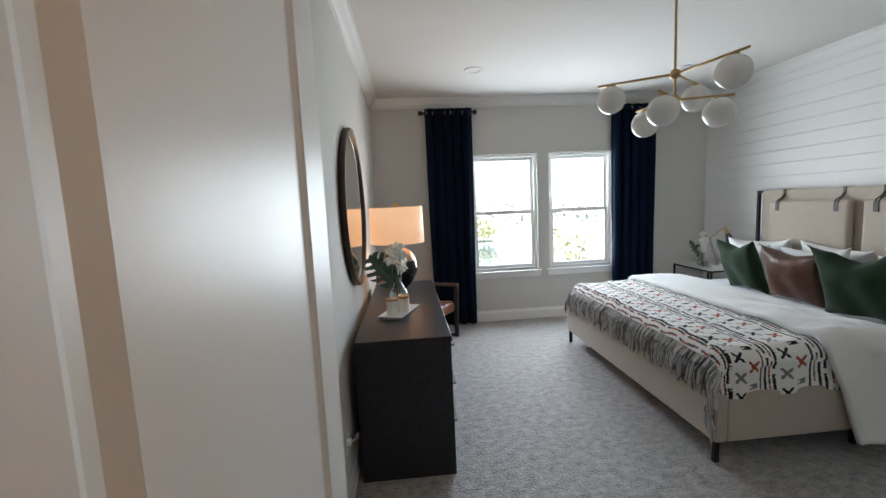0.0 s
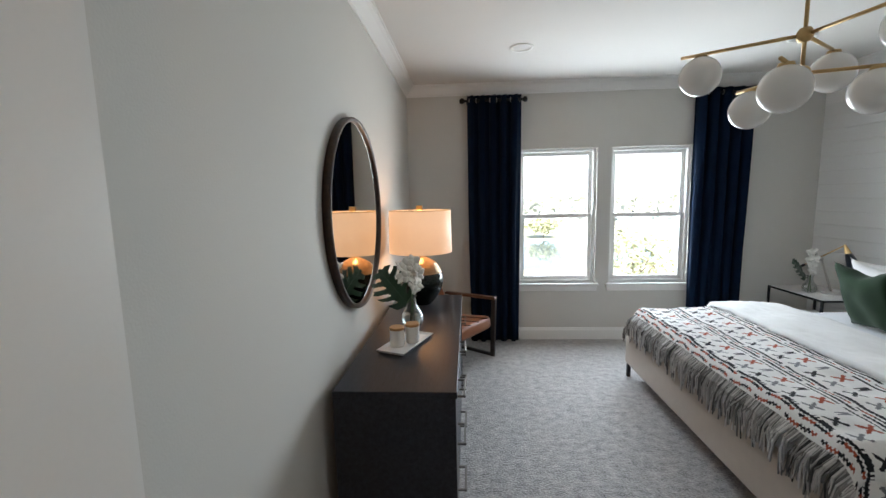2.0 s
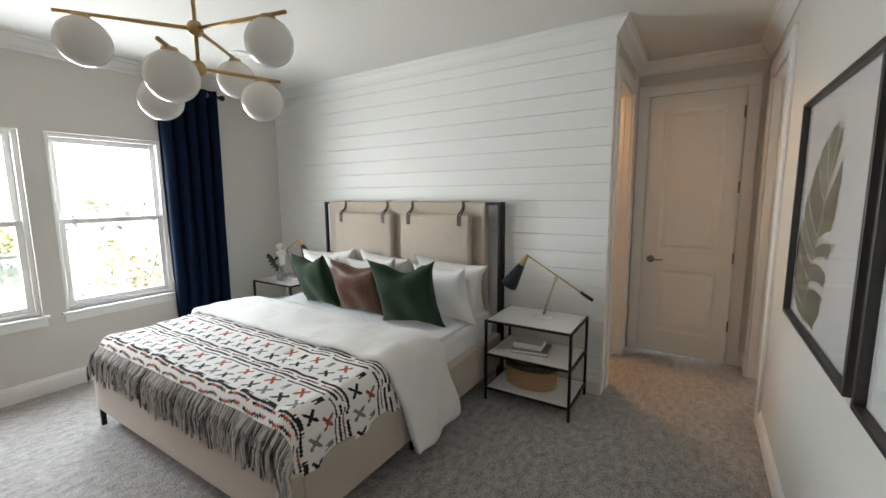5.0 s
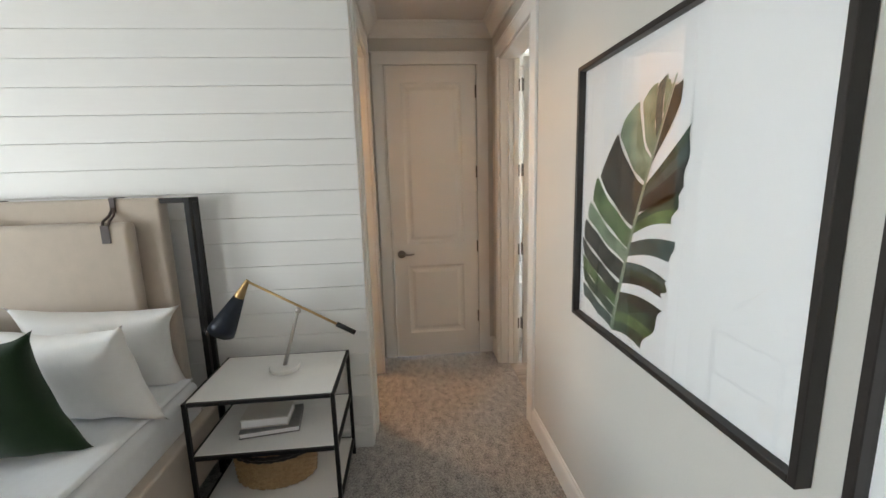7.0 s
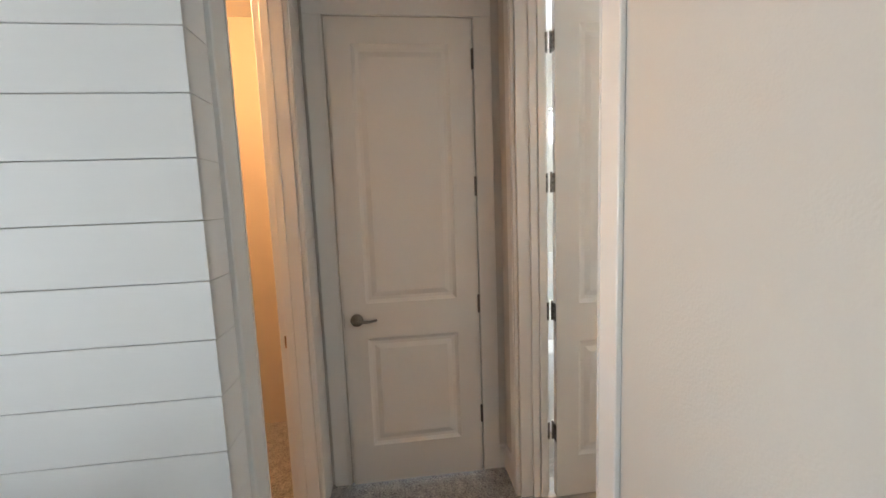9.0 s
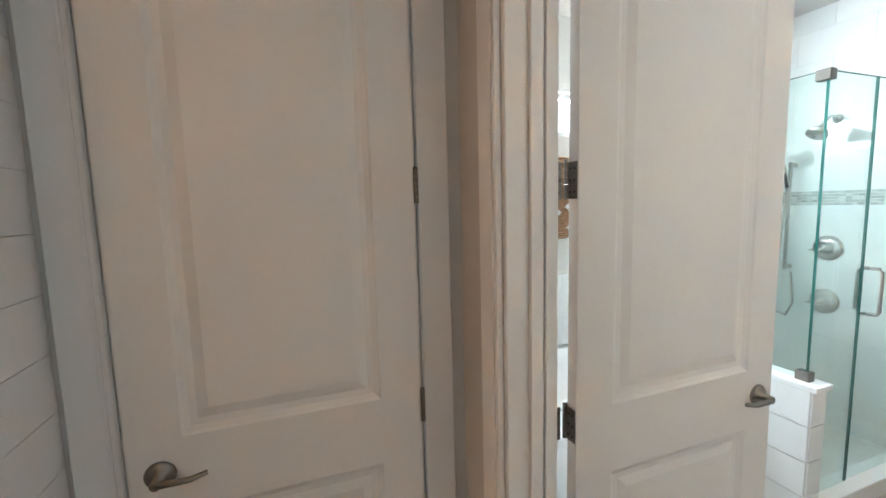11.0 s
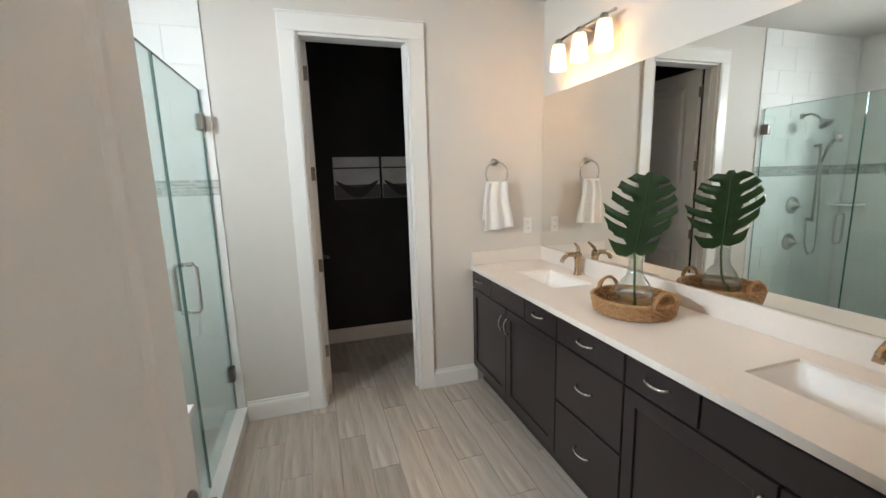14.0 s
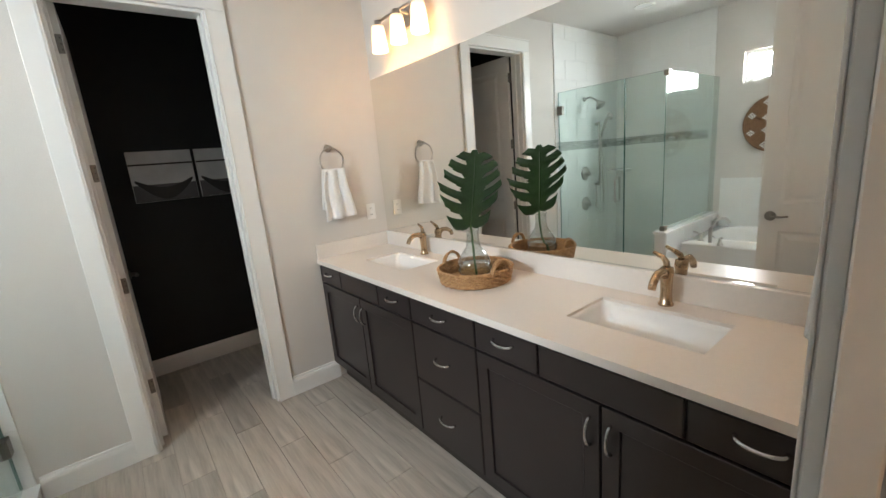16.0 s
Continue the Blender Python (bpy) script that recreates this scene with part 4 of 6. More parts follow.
def duvet_fn(u, v):
    s = v * 2.62
    xa = 2.66 - 0.02 * math.sin(3 * v)
    xb = 3.16 + 0.03 * math.sin(7 * v) + (0.16 * max(0, v - 0.7) if v > 0.7 else 0)
    x = xa + (xb - xa) * u
    if v > 0.8:
        x += 0.14 * (v - 0.8) * 5 * (1 - 0.4 * u)
    y, z = drape(x, s, 0.016 + 0.03 * math.sin(math.pi * min(1, 0.08 + 0.86 * u)) ** 0.6, 0.6, 0.16)
    y += 0.02 * noise.noise((x * 4, s * 3, 8)) * (v > 0.75)
    z += 0.012 * noise.noise((x * 6, s * 5, 3)) + 0.005 * noise.noise((x * 19, s * 17, 6))
    return (x, y, z)


d1 = part("cover", sheet(duvet_fn, 44, 130), M_WHITECLOTH, dv, smooth=True)
thicken(d1, 0.035, -1)


def sheet_fn(u, v):
    x = 3.0 + 1.05 * u
    y = 0.965 - 1.93 * v
    return (x, y, 0.583 + 0.004 * noise.noise((x * 6, y * 6, 1)))


thicken(tagged(part("turned_sheet", sheet(sheet_fn, 30, 60), M_SHEET, dv, "white top sheet", True)), 0.006)

# woven throw with rows of crosses
th = thing("throw_blanket", Matrix.Translation((0, 3.33, 0)), "cream woven throw with black, rust and grey crosses and fringe", "blanket")
TL, TW = 2.30, 0.72


def throw_fn(u, v):
    s = 0.02 + v * TL
    a = u * TW
    x = 2.75 - a
    y, z = drape(max(x, 2.0), s, 0.022, 0.3, 0.06)
    if x < 2.09:
        d = 2.09 - x
        r = 0.09
        ang = min(d / r, math.pi / 2)
        x2 = 2.09 - r * math.sin(ang)
        z -= r * (1 - math.cos(ang))
        rest = d - r * math.pi / 2
        if rest > 0:
            z -= rest
            x2 -= 0.012 * math.sin(17 * s)
        x = x2 - 0.012
    z += 0.006 * noise.noise((x * 11, s * 9, 5))
    return (x, y, z)


def cross(a, b, w=0.22):
    return max(abs(a), abs(b)) < 0.5 and (abs(a - b) < w or abs(a + b) < w)


def throw_colour(u, v):
    """Index of the yarn: 0 cream, 1 black, 2 rust, 3 grey."""
    a, s = u * 0.60, v * TL
    a += 0.0025 * math.sin(s * 31) + 0.0012 * (1 if int(s / 0.009) % 2 else -1)
    for c, w, mixed in ((0.022, 0.006, 0), (0.048, 0.004, 1), (0.078, 0.0065, 0), (0.104, 0.0065, 0), (0.128, 0.004, 1), (0.152, 0.006, 0), (0.334, 0.0065, 0), (0.354, 0.004, 1), (0.374, 0.006, 0), (0.398, 0.004, 0), (0.556, 0.0055, 0), (0.570, 0.004, 1), (0.590, 0.003, 1)):
        if abs(a - c) < w:
            cell = int(s / 0.027 + c * 90)
            if mixed:
                return (2, 1, 1, 2, 0, 1, 2)[cell % 7]
            return 1 if (cell * 7) % 11 else 0
    for c, kinds in ((0.205, (4, 2)), (0.278, (1, 3)), (0.440, (4, 2)), (0.508, (1, 3))):
        q = s / 0.112 + (0.5 if kinds[0] == 4 else 0.0)
        n = int(q)
        fr = (q - n - 0.5) * 0.112
        da = (a - c) / 0.054
        k = kinds[n % 2]
        if k == 4:
            if abs(fr) < 0.014 and abs(da) < 0.46 and (da < 0.15 or abs(fr) > 0.005):
                return 1 if n % 4 else 3
        elif cross(da, fr / 0.062, 0.18):
            return k
    return 0


bm = bmesh.new()
NU, NV = 210, 520
grid = [[bm.verts.new(throw_fn(i / NU, j / NV)) for j in range(NV + 1)] for i in range(NU + 1)]
for i in range(NU):
    for j in range(NV):
        f = bm.faces.new((grid[i][j], grid[i][j + 1], grid[i + 1][j + 1], grid[i + 1][j]))
        f.material_index = throw_colour((i + 0.5) / NU, (j + 0.5) / NV)
        f.smooth = True
part("cloth", bm, M_THROW, th)
rnd = random.Random(7)
bm = bmesh.new()
for k in range(130):
    v0 = (k + rnd.uniform(0.2, 0.8)) / 130
    ln0, dy0, o0 = rnd.uniform(0.13, 0.20), rnd.uniform(-0.035, 0.035), rnd.uniform(0.004, 0.022)
    for q in range(5):
        v = min(1.0, max(0.0, v0 + (q - 2) * 0.0017))
        p = Vector(throw_fn(1.0, v))
        ln = ln0 * rnd.uniform(0.8, 1.12)
        dy = dy0 + rnd.uniform(-0.012, 0.012)
        o = o0 + rnd.uniform(-0.004, 0.006)
        pts = [p + Vector((0.004, 0, 0.003)), Vector((2.004 - o, p.y + dy * 0.15, p.z - 0.035)), Vector((1.984 - o, p.y + dy * 0.5 + rnd.uniform(-0.005, 0.005), p.z - 0.5 * ln)),
               Vector((1.982 - o, p.y + dy + rnd.uniform(-0.006, 0.006), p.z - ln))]
        add_tube(bm, pts, rnd.uniform(0.0042, 0.0070), 5, r_end=0.0032)
tagged(part("fringe", bm, M_FRINGE, th, "grey and black knotted fringe"), kind="stuff")

# pillows
def pillow(name, m, w, h, t, material, label, category="pillow", group="", chop=0.0):
    p = thing(name, m, label, category, group)
    bm = cushion(w, h, t, Matrix.Identity(4))
    if chop:
        for v in bm.verts:
            if v.co.y > 0:
                v.co.y -= chop * max(0, 1 - (abs(v.co.x) / (w * 0.28)) ** 1.5) * (v.co.y / (h / 2)) ** 2
    for v in bm.verts:
        n = noise.noise((v.co.x * 9 + hash(name) % 3, v.co.y * 9, v.co.z * 4))
        v.co.z += 0.010 * n
    part("cover", bm, material, p, smooth=True)
    return p


def prop(x, y, z, tilt, yaw, roll=0):
    """Stands a pillow on its lower edge, leaning back towards the headboard."""
    return Matrix.Translation((x, y, z)) @ Euler((radians(90 - tilt), 0, radians(90 + yaw)), "XYZ").to_matrix().to_4x4() @ Matrix.Rotation(radians(roll), 4, "Z")


TOPZ = 0.60
for y, yaw, roll in ((4.08, 8, 4), (3.37, -7, -3), (2.68, 8, -5)):
    pillow("sleeping_pillow", prop(3.955, y, TOPZ + 0.20, -16, 180 + yaw, roll), 0.62, 0.46, 0.18, M_WHITECLOTH, "plump white cotton pillow against the headboard", group="white pillows")
for y, yaw, x, roll in ((4.02, -6, 3.76, -4), (3.36, 7, 3.77, 4), (2.60, -9, 3.70, 2)):
    pillow("sham_pillow", prop(x, y, TOPZ + 0.19, -15, 180 + yaw, roll), 0.52, 0.46, 0.16, M_WHITECLOTH, "white cotton pillow propped in front of another", group="white pillows")
pillow("throw_pillow", prop(3.47, 3.82, TOPZ + 0.215, -17, 174, 3), 0.48, 0.48, 0.16, M_GREENVELVET, "dark green velvet throw pillow beside a leather one", group="throw pillows", chop=0.045)
pillow("throw_pillow", prop(3.46, 3.28, TOPZ + 0.205, -18, 184, -3), 0.48, 0.46, 0.16, M_LEATHER, "brown leather throw pillow in the middle", group="throw pillows", chop=0.03)
pillow("throw_pillow", prop(3.40, 2.74, TOPZ + 0.235, -17, 189, 2), 0.53, 0.52, 0.16, M_GREENVELVET, "olive green velvet throw pillow with a chopped top", group="throw pillows", chop=0.085)


# nightstands
def nightstand(m, label):
    n = thing("nightstand", m, label, "nightstand", "nightstands")
    D, W, T = 0.46, 0.63, 0.634
    for x in (0, D):
        for y in (0, W):
            part("leg", box(x - 0.009, y - 0.009, 0, x + 0.009, y + 0.009, T - 0.002, 0.001, 1), M_BLACKMETAL, n)
    for z in (T, 0.375, 0.105):
        part("shelf", box(0.006, 0.006, z - 0.016, D - 0.006, W - 0.006, z, 0.002, 1), M_MARBLE, n, "white marble shelf")
        for y in (0, W):
            part("rail", box(0.011, y - 0.008, z - 0.020, D - 0.011, y + 0.008, z - 0.003, 0.001, 1), M_BLACKMETAL, n)
        for x in (0, D):
            part("rail", box(x - 0.008, 0.011, z - 0.020, x + 0.008, W - 0.011, z - 0.003, 0.001, 1), M_BLACKMETAL, n)
    return n


nightstand(Matrix.Translation((3.715, 1.605, 0)), "black metal nightstand with three white marble shelves")
nightstand(Matrix.Translation((3.715, 4.50, 0)), "black metal nightstand in the corner by the curtain")


def task_lamp(m, label):
    t = thing("task_lamp", m, label, "lamp", "task lamps")
    part("base", lathe([(0, 0), (0.070, 0), (0.073, 0.004), (0.073, 0.018), (0.069, 0.024), (0, 0.024)], 40), M_MARBLE, t, "round marble base")
    part("pole", tube([(0, 0, 0.02), (-0.03, -0.095, 0.305)], 0.011, 12, r_end=0.007), M_NICKEL, t, smooth=True)
    part("knuckle", lathe([(0, -0.016), (0.012, -0.012), (0.015, 0), (0.012, 0.012), (0, 0.016)], 14, at=(-0.03, -0.097, 0.312)), M_NICKEL, t, smooth=True)
    a, b = Vector((-0.03, 0.125, 0.468)), Vector((-0.03, -0.345, 0.192))
    part("arm", tube([a, b], 0.006, 10), M_BRASS, t, smooth=True)
    d = (b - a).normalized()
    part("counterweight", tube([b - d * 0.08, b + d * 0.02], 0.012, 12), M_BLACKMETAL, t, "black grip", True)
    part("pivot", lathe([(0, -0.012), (0.012, 0), (0, 0.012)], 14, at=a), M_BRASS, t, smooth=True)
    ax = Vector((0.0, 0.15, -0.25)).normalized().to_track_quat("Z", "Y").to_matrix().to_4x4()
    part("neck", add_lathe(bmesh.new(), [(0.010, 0.0), (0.022, 0.07), (0.024, 0.085)], 20, m=Matrix.Translation(a) @ ax), M_BRASS, t, smooth=True)
    s = part("shade", add_lathe(bmesh.new(), [(0.024, 0.085), (0.058, 0.25), (0.063, 0.285)], 32, m=Matrix.Translation(a) @ ax), M_NAVYMETAL, t, "navy-black conical shade", True)
    thicken(s, 0.002)
    return t


task_lamp(Matrix.Translation((3.985, 1.885, 0.634)), "swing-arm task lamp with black cone shade and marble base")
task_lamp(Matrix.Translation((3.985, 4.74, 0.634)) @ Matrix.Diagonal((1, -1, 1, 1)), "swing-arm task lamp on the corner nightstand")
bud_vase(Matrix.Translation((3.84, 4.80, 0.634)), "small clear vase of white orchids on the nightstand", 0.85, 10, pose(-0.03, 0.02, 0.13, 66, -20, 50), (-0.02, -0.06, 0.38), 9, 0.21)

# books and basket on the nightstand
for (x, y, z, w, d, h, m_, lb, a) in ((3.93, 1.95, 0.375, 0.20, 0.27, 0.030, M_BOOKDARK, "patterned grey hardcover book lying flat", 8), (3.93, 1.97, 0.405, 0.15, 0.22, 0.045, M_BOOK, "pale linen-bound book on top of another", 3)):
    bk = thing("book", Matrix.Translation((x, y, z)) @ Matrix.Rotation(radians(a), 4, "Z"), lb, "book", "stacked books")
    b = bmesh.new()
    add_box(b, -w / 2, -d / 2, 0, w / 2, d / 2, 0.004)
    add_box(b, -w / 2, -d / 2, h - 0.004, w / 2, d / 2, h)
    add_box(b, w / 2 - 0.004, -d / 2, 0.004, w / 2, d / 2, h - 0.004)
    part("cover", b, m_, bk)
    part("pages", box(-w / 2 + 0.005, -d / 2 + 0.005, 0.004, w / 2 - 0.004, d / 2 - 0.005, h - 0.004), M_PAPER, bk)
bs = thing("storage_basket", Matrix.Translation((3.93, 1.95, 0.105)), "oval seagrass basket with a dark rim", "basket")


def woven(bm, rx, ry, z0, z1, rows, r, n=120, waves=22, flare=1.0):
    for k in range(rows):
        f = k / max(1, rows - 1)
        z = z0 + (z1 - z0) * f
        g = 1 + (flare - 1) * f
        pts = []
        for i in range(n):
            a = 2 * math.pi * i / n
            w = 1 + 0.020 * math.sin(waves * a + math.pi * (k % 2))
            pts.append((rx * g * w * math.cos(a), ry * g * w * math.sin(a), z + 0.002 * math.sin(waves * a * 2)))
        add_tube(bm, pts, r, 6, True)
    return bm


part("weave", woven(bmesh.new(), 0.125, 0.185, 0.012, 0.145, 13, 0.0075, flare=1.06), M_SEAGRASS, bs, smooth=True)
part("liner", lathe([(0, 0.004), (0.122, 0.004), (0.126, 0.14)], 40, sy=1.48), M_BLACKFRAME, bs)
part("rim", woven(bmesh.new(), 0.132, 0.196, 0.156, 0.170, 2, 0.009), M_BLACKFRAME, bs, "dark woven rim", True)

# chandelier
cd = thing("chandelier", Matrix.Translation((1.914, 2.557, H)), "brass chandelier with six opal glass globes", "chandelier")
part("canopy", lathe([(0, -0.045), (0.02, -0.045), (0.058, -0.030), (0.064, -0.012), (0.064, 0.0)], 32), M_BRASS, cd, smooth=True)
part("stem", tube([(0, 0, -0.04), (0, 0, 2.03 - H)], 0.007, 12), M_BRASS, cd, smooth=True)
for z, L, angles in ((2.18, 0.41, (146, 283, 36)), (2.040, 0.30, (222, 342, 100))):
    part("hub", lathe([(0, -0.028), (0.018, -0.024), (0.027, -0.010), (0.027, 0.010), (0.018, 0.024), (0, 0.028)], 24, at=(0, 0, z - H)), M_BRASS, cd, smooth=True)
    for a in angles:
        c, s = math.cos(radians(a)), math.sin(radians(a))
        arm = part("arm", tube([(0, 0, z - H), (L * c, L * s, z - H)], 0.007, 10), M_BRASS, cd, smooth=True)
        q = L - 0.075
        part("cap", lathe([(0, 0.004), (0.024, 0.0), (0.026, -0.010), (0.024, -0.016)], 24, at=(q * c, q * s, z - H - 0.002)), M_BRASS, arm, smooth=True)
        R = 0.081
        g = [(R * math.sin(radians(t)), -0.012 - R * 0.97 + R * math.cos(radians(t))) for t in range(16, 181, 6)]
        g[-1] = (0, g[-1][1])
        part("globe", lathe(g, 40, at=(q * c, q * s, z - H)), M_OPAL, arm, "opal white glass globe", True)


def downlight(x, y):
    d = thing("recessed_light", Matrix.Translation((x, y, H)), "white recessed ceiling light, switched off", "ceiling light", "recessed lights")
    part("trim_ring", lathe([(0.066, -0.001), (0.070, -0.008), (0.086, -0.012), (0.092, -0.006), (0.092, 0)], 40), M_PLASTIC, d, smooth=True)
    part("lens", lathe([(0, -0.002), (0.068, -0.002)], 40), M_PORCELAIN, d)


for x, y in ((1.07, 4.25), (3.20, 4.29), (5.854, -1.60)):
    downlight(x, y)


# two large framed leaf pictures
def picture(x0, x1, z0, z1, label, mirror):
    p = thing("framed_picture", Matrix.Translation(((x0 + x1) / 2, SY, (z0 + z1) / 2)), label, "picture", "leaf pictures")
    w, h = (x1 - x0) / 2, (z1 - z0) / 2
    f, t = 0.018, 0.036
    bm = bmesh.new()
    for a, b, c, d in ((-w, -w + f, -h, h), (w - f, w, -h, h), (-w + f, w - f, -h, -h + f), (-w + f, w - f, h - f, h)):
        add_box(bm, a, 0.001, c, b, t, d, 0.002, 1)
    part("frame", bm, M_BLACKFRAME, p, "black wooden frame")
    pane = part("glazing", box(-w + f, 0.016, -h + f, w - f, 0.018, h - f), M_PICGLASS, p, "clear picture glass")
    pane.visible_shadow = False
    part("sheet", box(-w + f, 0.002, -h + f, w - f, 0.008, h - f), M_PAPER, p, "white paper")
    rnd = random.Random(3 if mirror else 4)
    bm = bmesh.new()
    base, tip = Vector((-0.225 * mirror, -0.470)), Vector((0.06 * mirror, 0.345))
    rib = tip - base
    L = rib.length
    dr_ = rib / L
    nr = Vector((dr_.y, -dr_.x))
    Y = 0.0095

    def rib_at(s):
        return base + rib * s + nr * 0.02 * math.sin(math.pi * s)

    bands = {1: ((0.0, 0.048, 4), (0.058, 0.105, 1), (0.105, 0.155, 2), (0.155, 0.214, 0), (0.225, 0.302, 0), (0.312, 0.366, 3), (0.376, 0.453, 2), (0.465, 0.629, 0), (0.64, 0.726, 3), (0.736, 0.80, 3), (0.80, 0.865, 4), (0.875, 0.97, 3))}
    for side, rows_ in bands.items():
        for s0, s1, tone in rows_:
            q_n = 24
            rows = []
            for i in range(q_n + 1):
                q = i / q_n
                line = []
                for j in range(9):
                    s_ = s0 + (s1 - s0) * j / 8
                    adv = np.interp(s_, (0, 0.3, 0.5, 0.62, 0.76, 0.86, 0.97), (-0.02, 0.03, 0.11, 0.12, 0.19, 0.14, 0.02))
                    rch = np.interp(s_ + adv, (0, 0.24, 0.36, 0.55, 0.68, 0.82, 0.95, 0.99), (0.25, 0.335, 0.328, 0.298, 0.242, 0.195, 0.088, 0.03))
                    end = 1.0 - (0.05 * (1 - j / 8) ** 2 + 0.02 * abs(j / 4 - 1) ** 6) * q ** 3
                    d_ = q * end
                    fwd = adv * L * (0.25 * d_ + 0.75 * d_ * d_) + 0.05 * rch * math.sin(math.pi * d_) * (s_ - 0.6) + 0.003 * math.sin(11 * q + 60 * s0)
                    p2 = rib_at(s_) + nr * (side * mirror * -1) * (rch * d_ + 0.006) + dr_ * fwd
                    line.append(bm.verts.new((p2.x, Y, p2.y)))
                rows.append(line)
            for ra, rb in zip(rows, rows[1:]):
                for j in range(8):
                    bm.faces.new((ra[j], ra[j + 1], rb[j + 1], rb[j])).material_index = tone
    # the open half: lobes from root span to tip span, with their reach at both edges and tones
    for s0, s1, e0, e1, r0, r1, tones in ((0.0, 0.185, 0.075, 0.285, 0.175, 0.232, (1, 2, 1, 0)), (0.225, 0.322, 0.322, 0.390, 0.210, 0.216, (0, 1, 4)),
                                          (0.345, 0.405, 0.452, 0.528, 0.196, 0.202, (4,)), (0.442, 0.515, 0.571, 0.684, 0.160, 0.162, (2, 1)),
                                          (0.528, 0.640, 0.700, 0.880, 0.163, 0.115, (0, 0, 4, 1)), (0.715, 0.968, 0.930, 0.990, 0.045, 0.026, (0,))):
        n = len(tones) * 3
        for k, tone in enumerate(tones):
            rows = []
            for i in range(15):
                q = i / 14
                line = []
                for j in range(4):
                    g = (k * 3 + j) / n
                    bow = 0.016 * math.sin(math.pi * q) * (1 if s0 < 0.5 else -0.4)
                    along = (s0 + (s1 - s0) * g) * (1 - q) + (e0 + (e1 - e0) * g) * q + bow
                    out = 0.005 + (r0 + (r1 - r0) * g) * q * (1 - 0.05 * math.sin(9 * g) * q ** 4)
                    if s0 > 0.5:
                        out *= 1 + 0.18 * math.sin(math.pi * q) * (1 - g)
                    p2 = rib_at(min(along, 1.0)) - nr * (mirror * -1) * out + dr_ * max(0, along - 1) * L
                    line.append(bm.verts.new((p2.x, Y, p2.y)))
                rows.append(line)
            for ra, rb in zip(rows, rows[1:]):
                for j in range(3):
                    bm.faces.new((ra[j], ra[j + 1], rb[j + 1], rb[j])).material_index = tone
    pts = [rib_at(i / 20) for i in range(21)]
    prev = None
    for i, q in enumerate(pts):
        hw = 0.011 * (1 - 0.7 * i / 20)
        cur = (bm.verts.new(((q + nr * hw).x, Y + 0.001, (q + nr * hw).y)), bm.verts.new(((q - nr * hw).x, Y + 0.001, (q - nr * hw).y)))
        if prev:
            bm.faces.new((prev[0], prev[1], cur[1], cur[0])).material_index = 5
        prev = cur
    lim_x, lim_z = w - f - 0.004, h - f - 0.004
    for v in bm.verts:
        v.co.x, v.co.z = max(-lim_x, min(lim_x, v.co.x)), max(-lim_z, min(lim_z, v.co.z))
    bmesh.ops.recalc_face_normals(bm, faces=bm.faces)
    for fc in bm.faces:
        if fc.normal.y < 0:
            fc.normal_flip()
    part("print", bm, M_INK, p, "green and black watercolour leaf")
    return p


picture(2.62, 3.665, 0.962, 1.972, "large black-framed watercolour of a green leaf", -1)
picture(1.50, 2.545, 0.962, 1.972, "large black-framed watercolour leaf beside its twin", 1)

# ---- bathroom ----
# plank tiles of the floor
tiles_parent = bpy.data.objects["floor_bath"]
PW, PL = 0.152, 0.91
me_full = {}
xs = [3.30 + (PW + 0.003) * i for i in range(0, 15)]
for i, x in enumerate(xs):
    y = -3.48 - (0.33 * i) % PL
    while y < 0.43:
        y0, y1 = max(y, -3.475), min(y + PL - 0.003, 0.425)
        if y1 - y0 > 0.03 and x < 5.46:
            key = round(y1 - y0, 3)
            if key not in me_full:
                b = box(0, 0, -0.006, PW, key, 0.0, 0.0008, 1)
                me = bpy.data.meshes.new("tile")
                b.to_mesh(me)
                b.free()
                me.materials.append(M_TILE)
                me_full[key] = me
            ob = new("tile", me_full[key])
            ob.parent = tiles_parent
            ob.location = (x, y0, 0)
        y += PL

# vanity cabinets
VX = BATH_W + 0.565
CZ = 0.881


def shaker(parent, name, y0, y1, z0, z1, flat=False):
    bm = bmesh.new()
    t = 0.019
    if flat:
        add_box(bm, VX, y0, z0, VX + t, y1, z1, 0.003, 1)
    else:
        r = 0.058
        rings = []
        for ins, x in ((0, VX), (0, VX + t - 0.002), (0.002, VX + t), (r - 0.002, VX + t), (r, VX + t - 0.002), (r, VX + t - 0.009)):
            rings.append([bm.verts.new((x, y, z)) for y, z in ((y0 + ins, z0 + ins), (y1 - ins, z0 + ins), (y1 - ins, z1 - ins), (y0 + ins, z1 - ins))])
        for a, b in zip(rings, rings[1:]):
            for k in range(4):
                j = (k + 1) % 4
                bm.faces.new((a[k], a[j], b[j], b[k]))
        bm.faces.new(rings[-1])
        bm.faces.new(rings[0][::-1])
        bmesh.ops.recalc_face_normals(bm, faces=bm.faces)
    return part(name, bm, M_ESPRESSO, parent)


def pull(parent, y, z, vertical=False):
    x = VX + 0.019
    n = 12
    pts = []
    for i in range(n + 1):
        a = math.pi * i / n
        s, o = -0.05 * math.cos(a), 0.030 * math.sin(a) ** 0.8
        pts.append((x + o, y, z + s) if vertical else (x + o, y + s, z - 0.004 * math.sin(a)))
    b = tube(pts, 0.0055, 10)
    part("pull", b, M_CHROME, parent, "arched chrome pull", True)


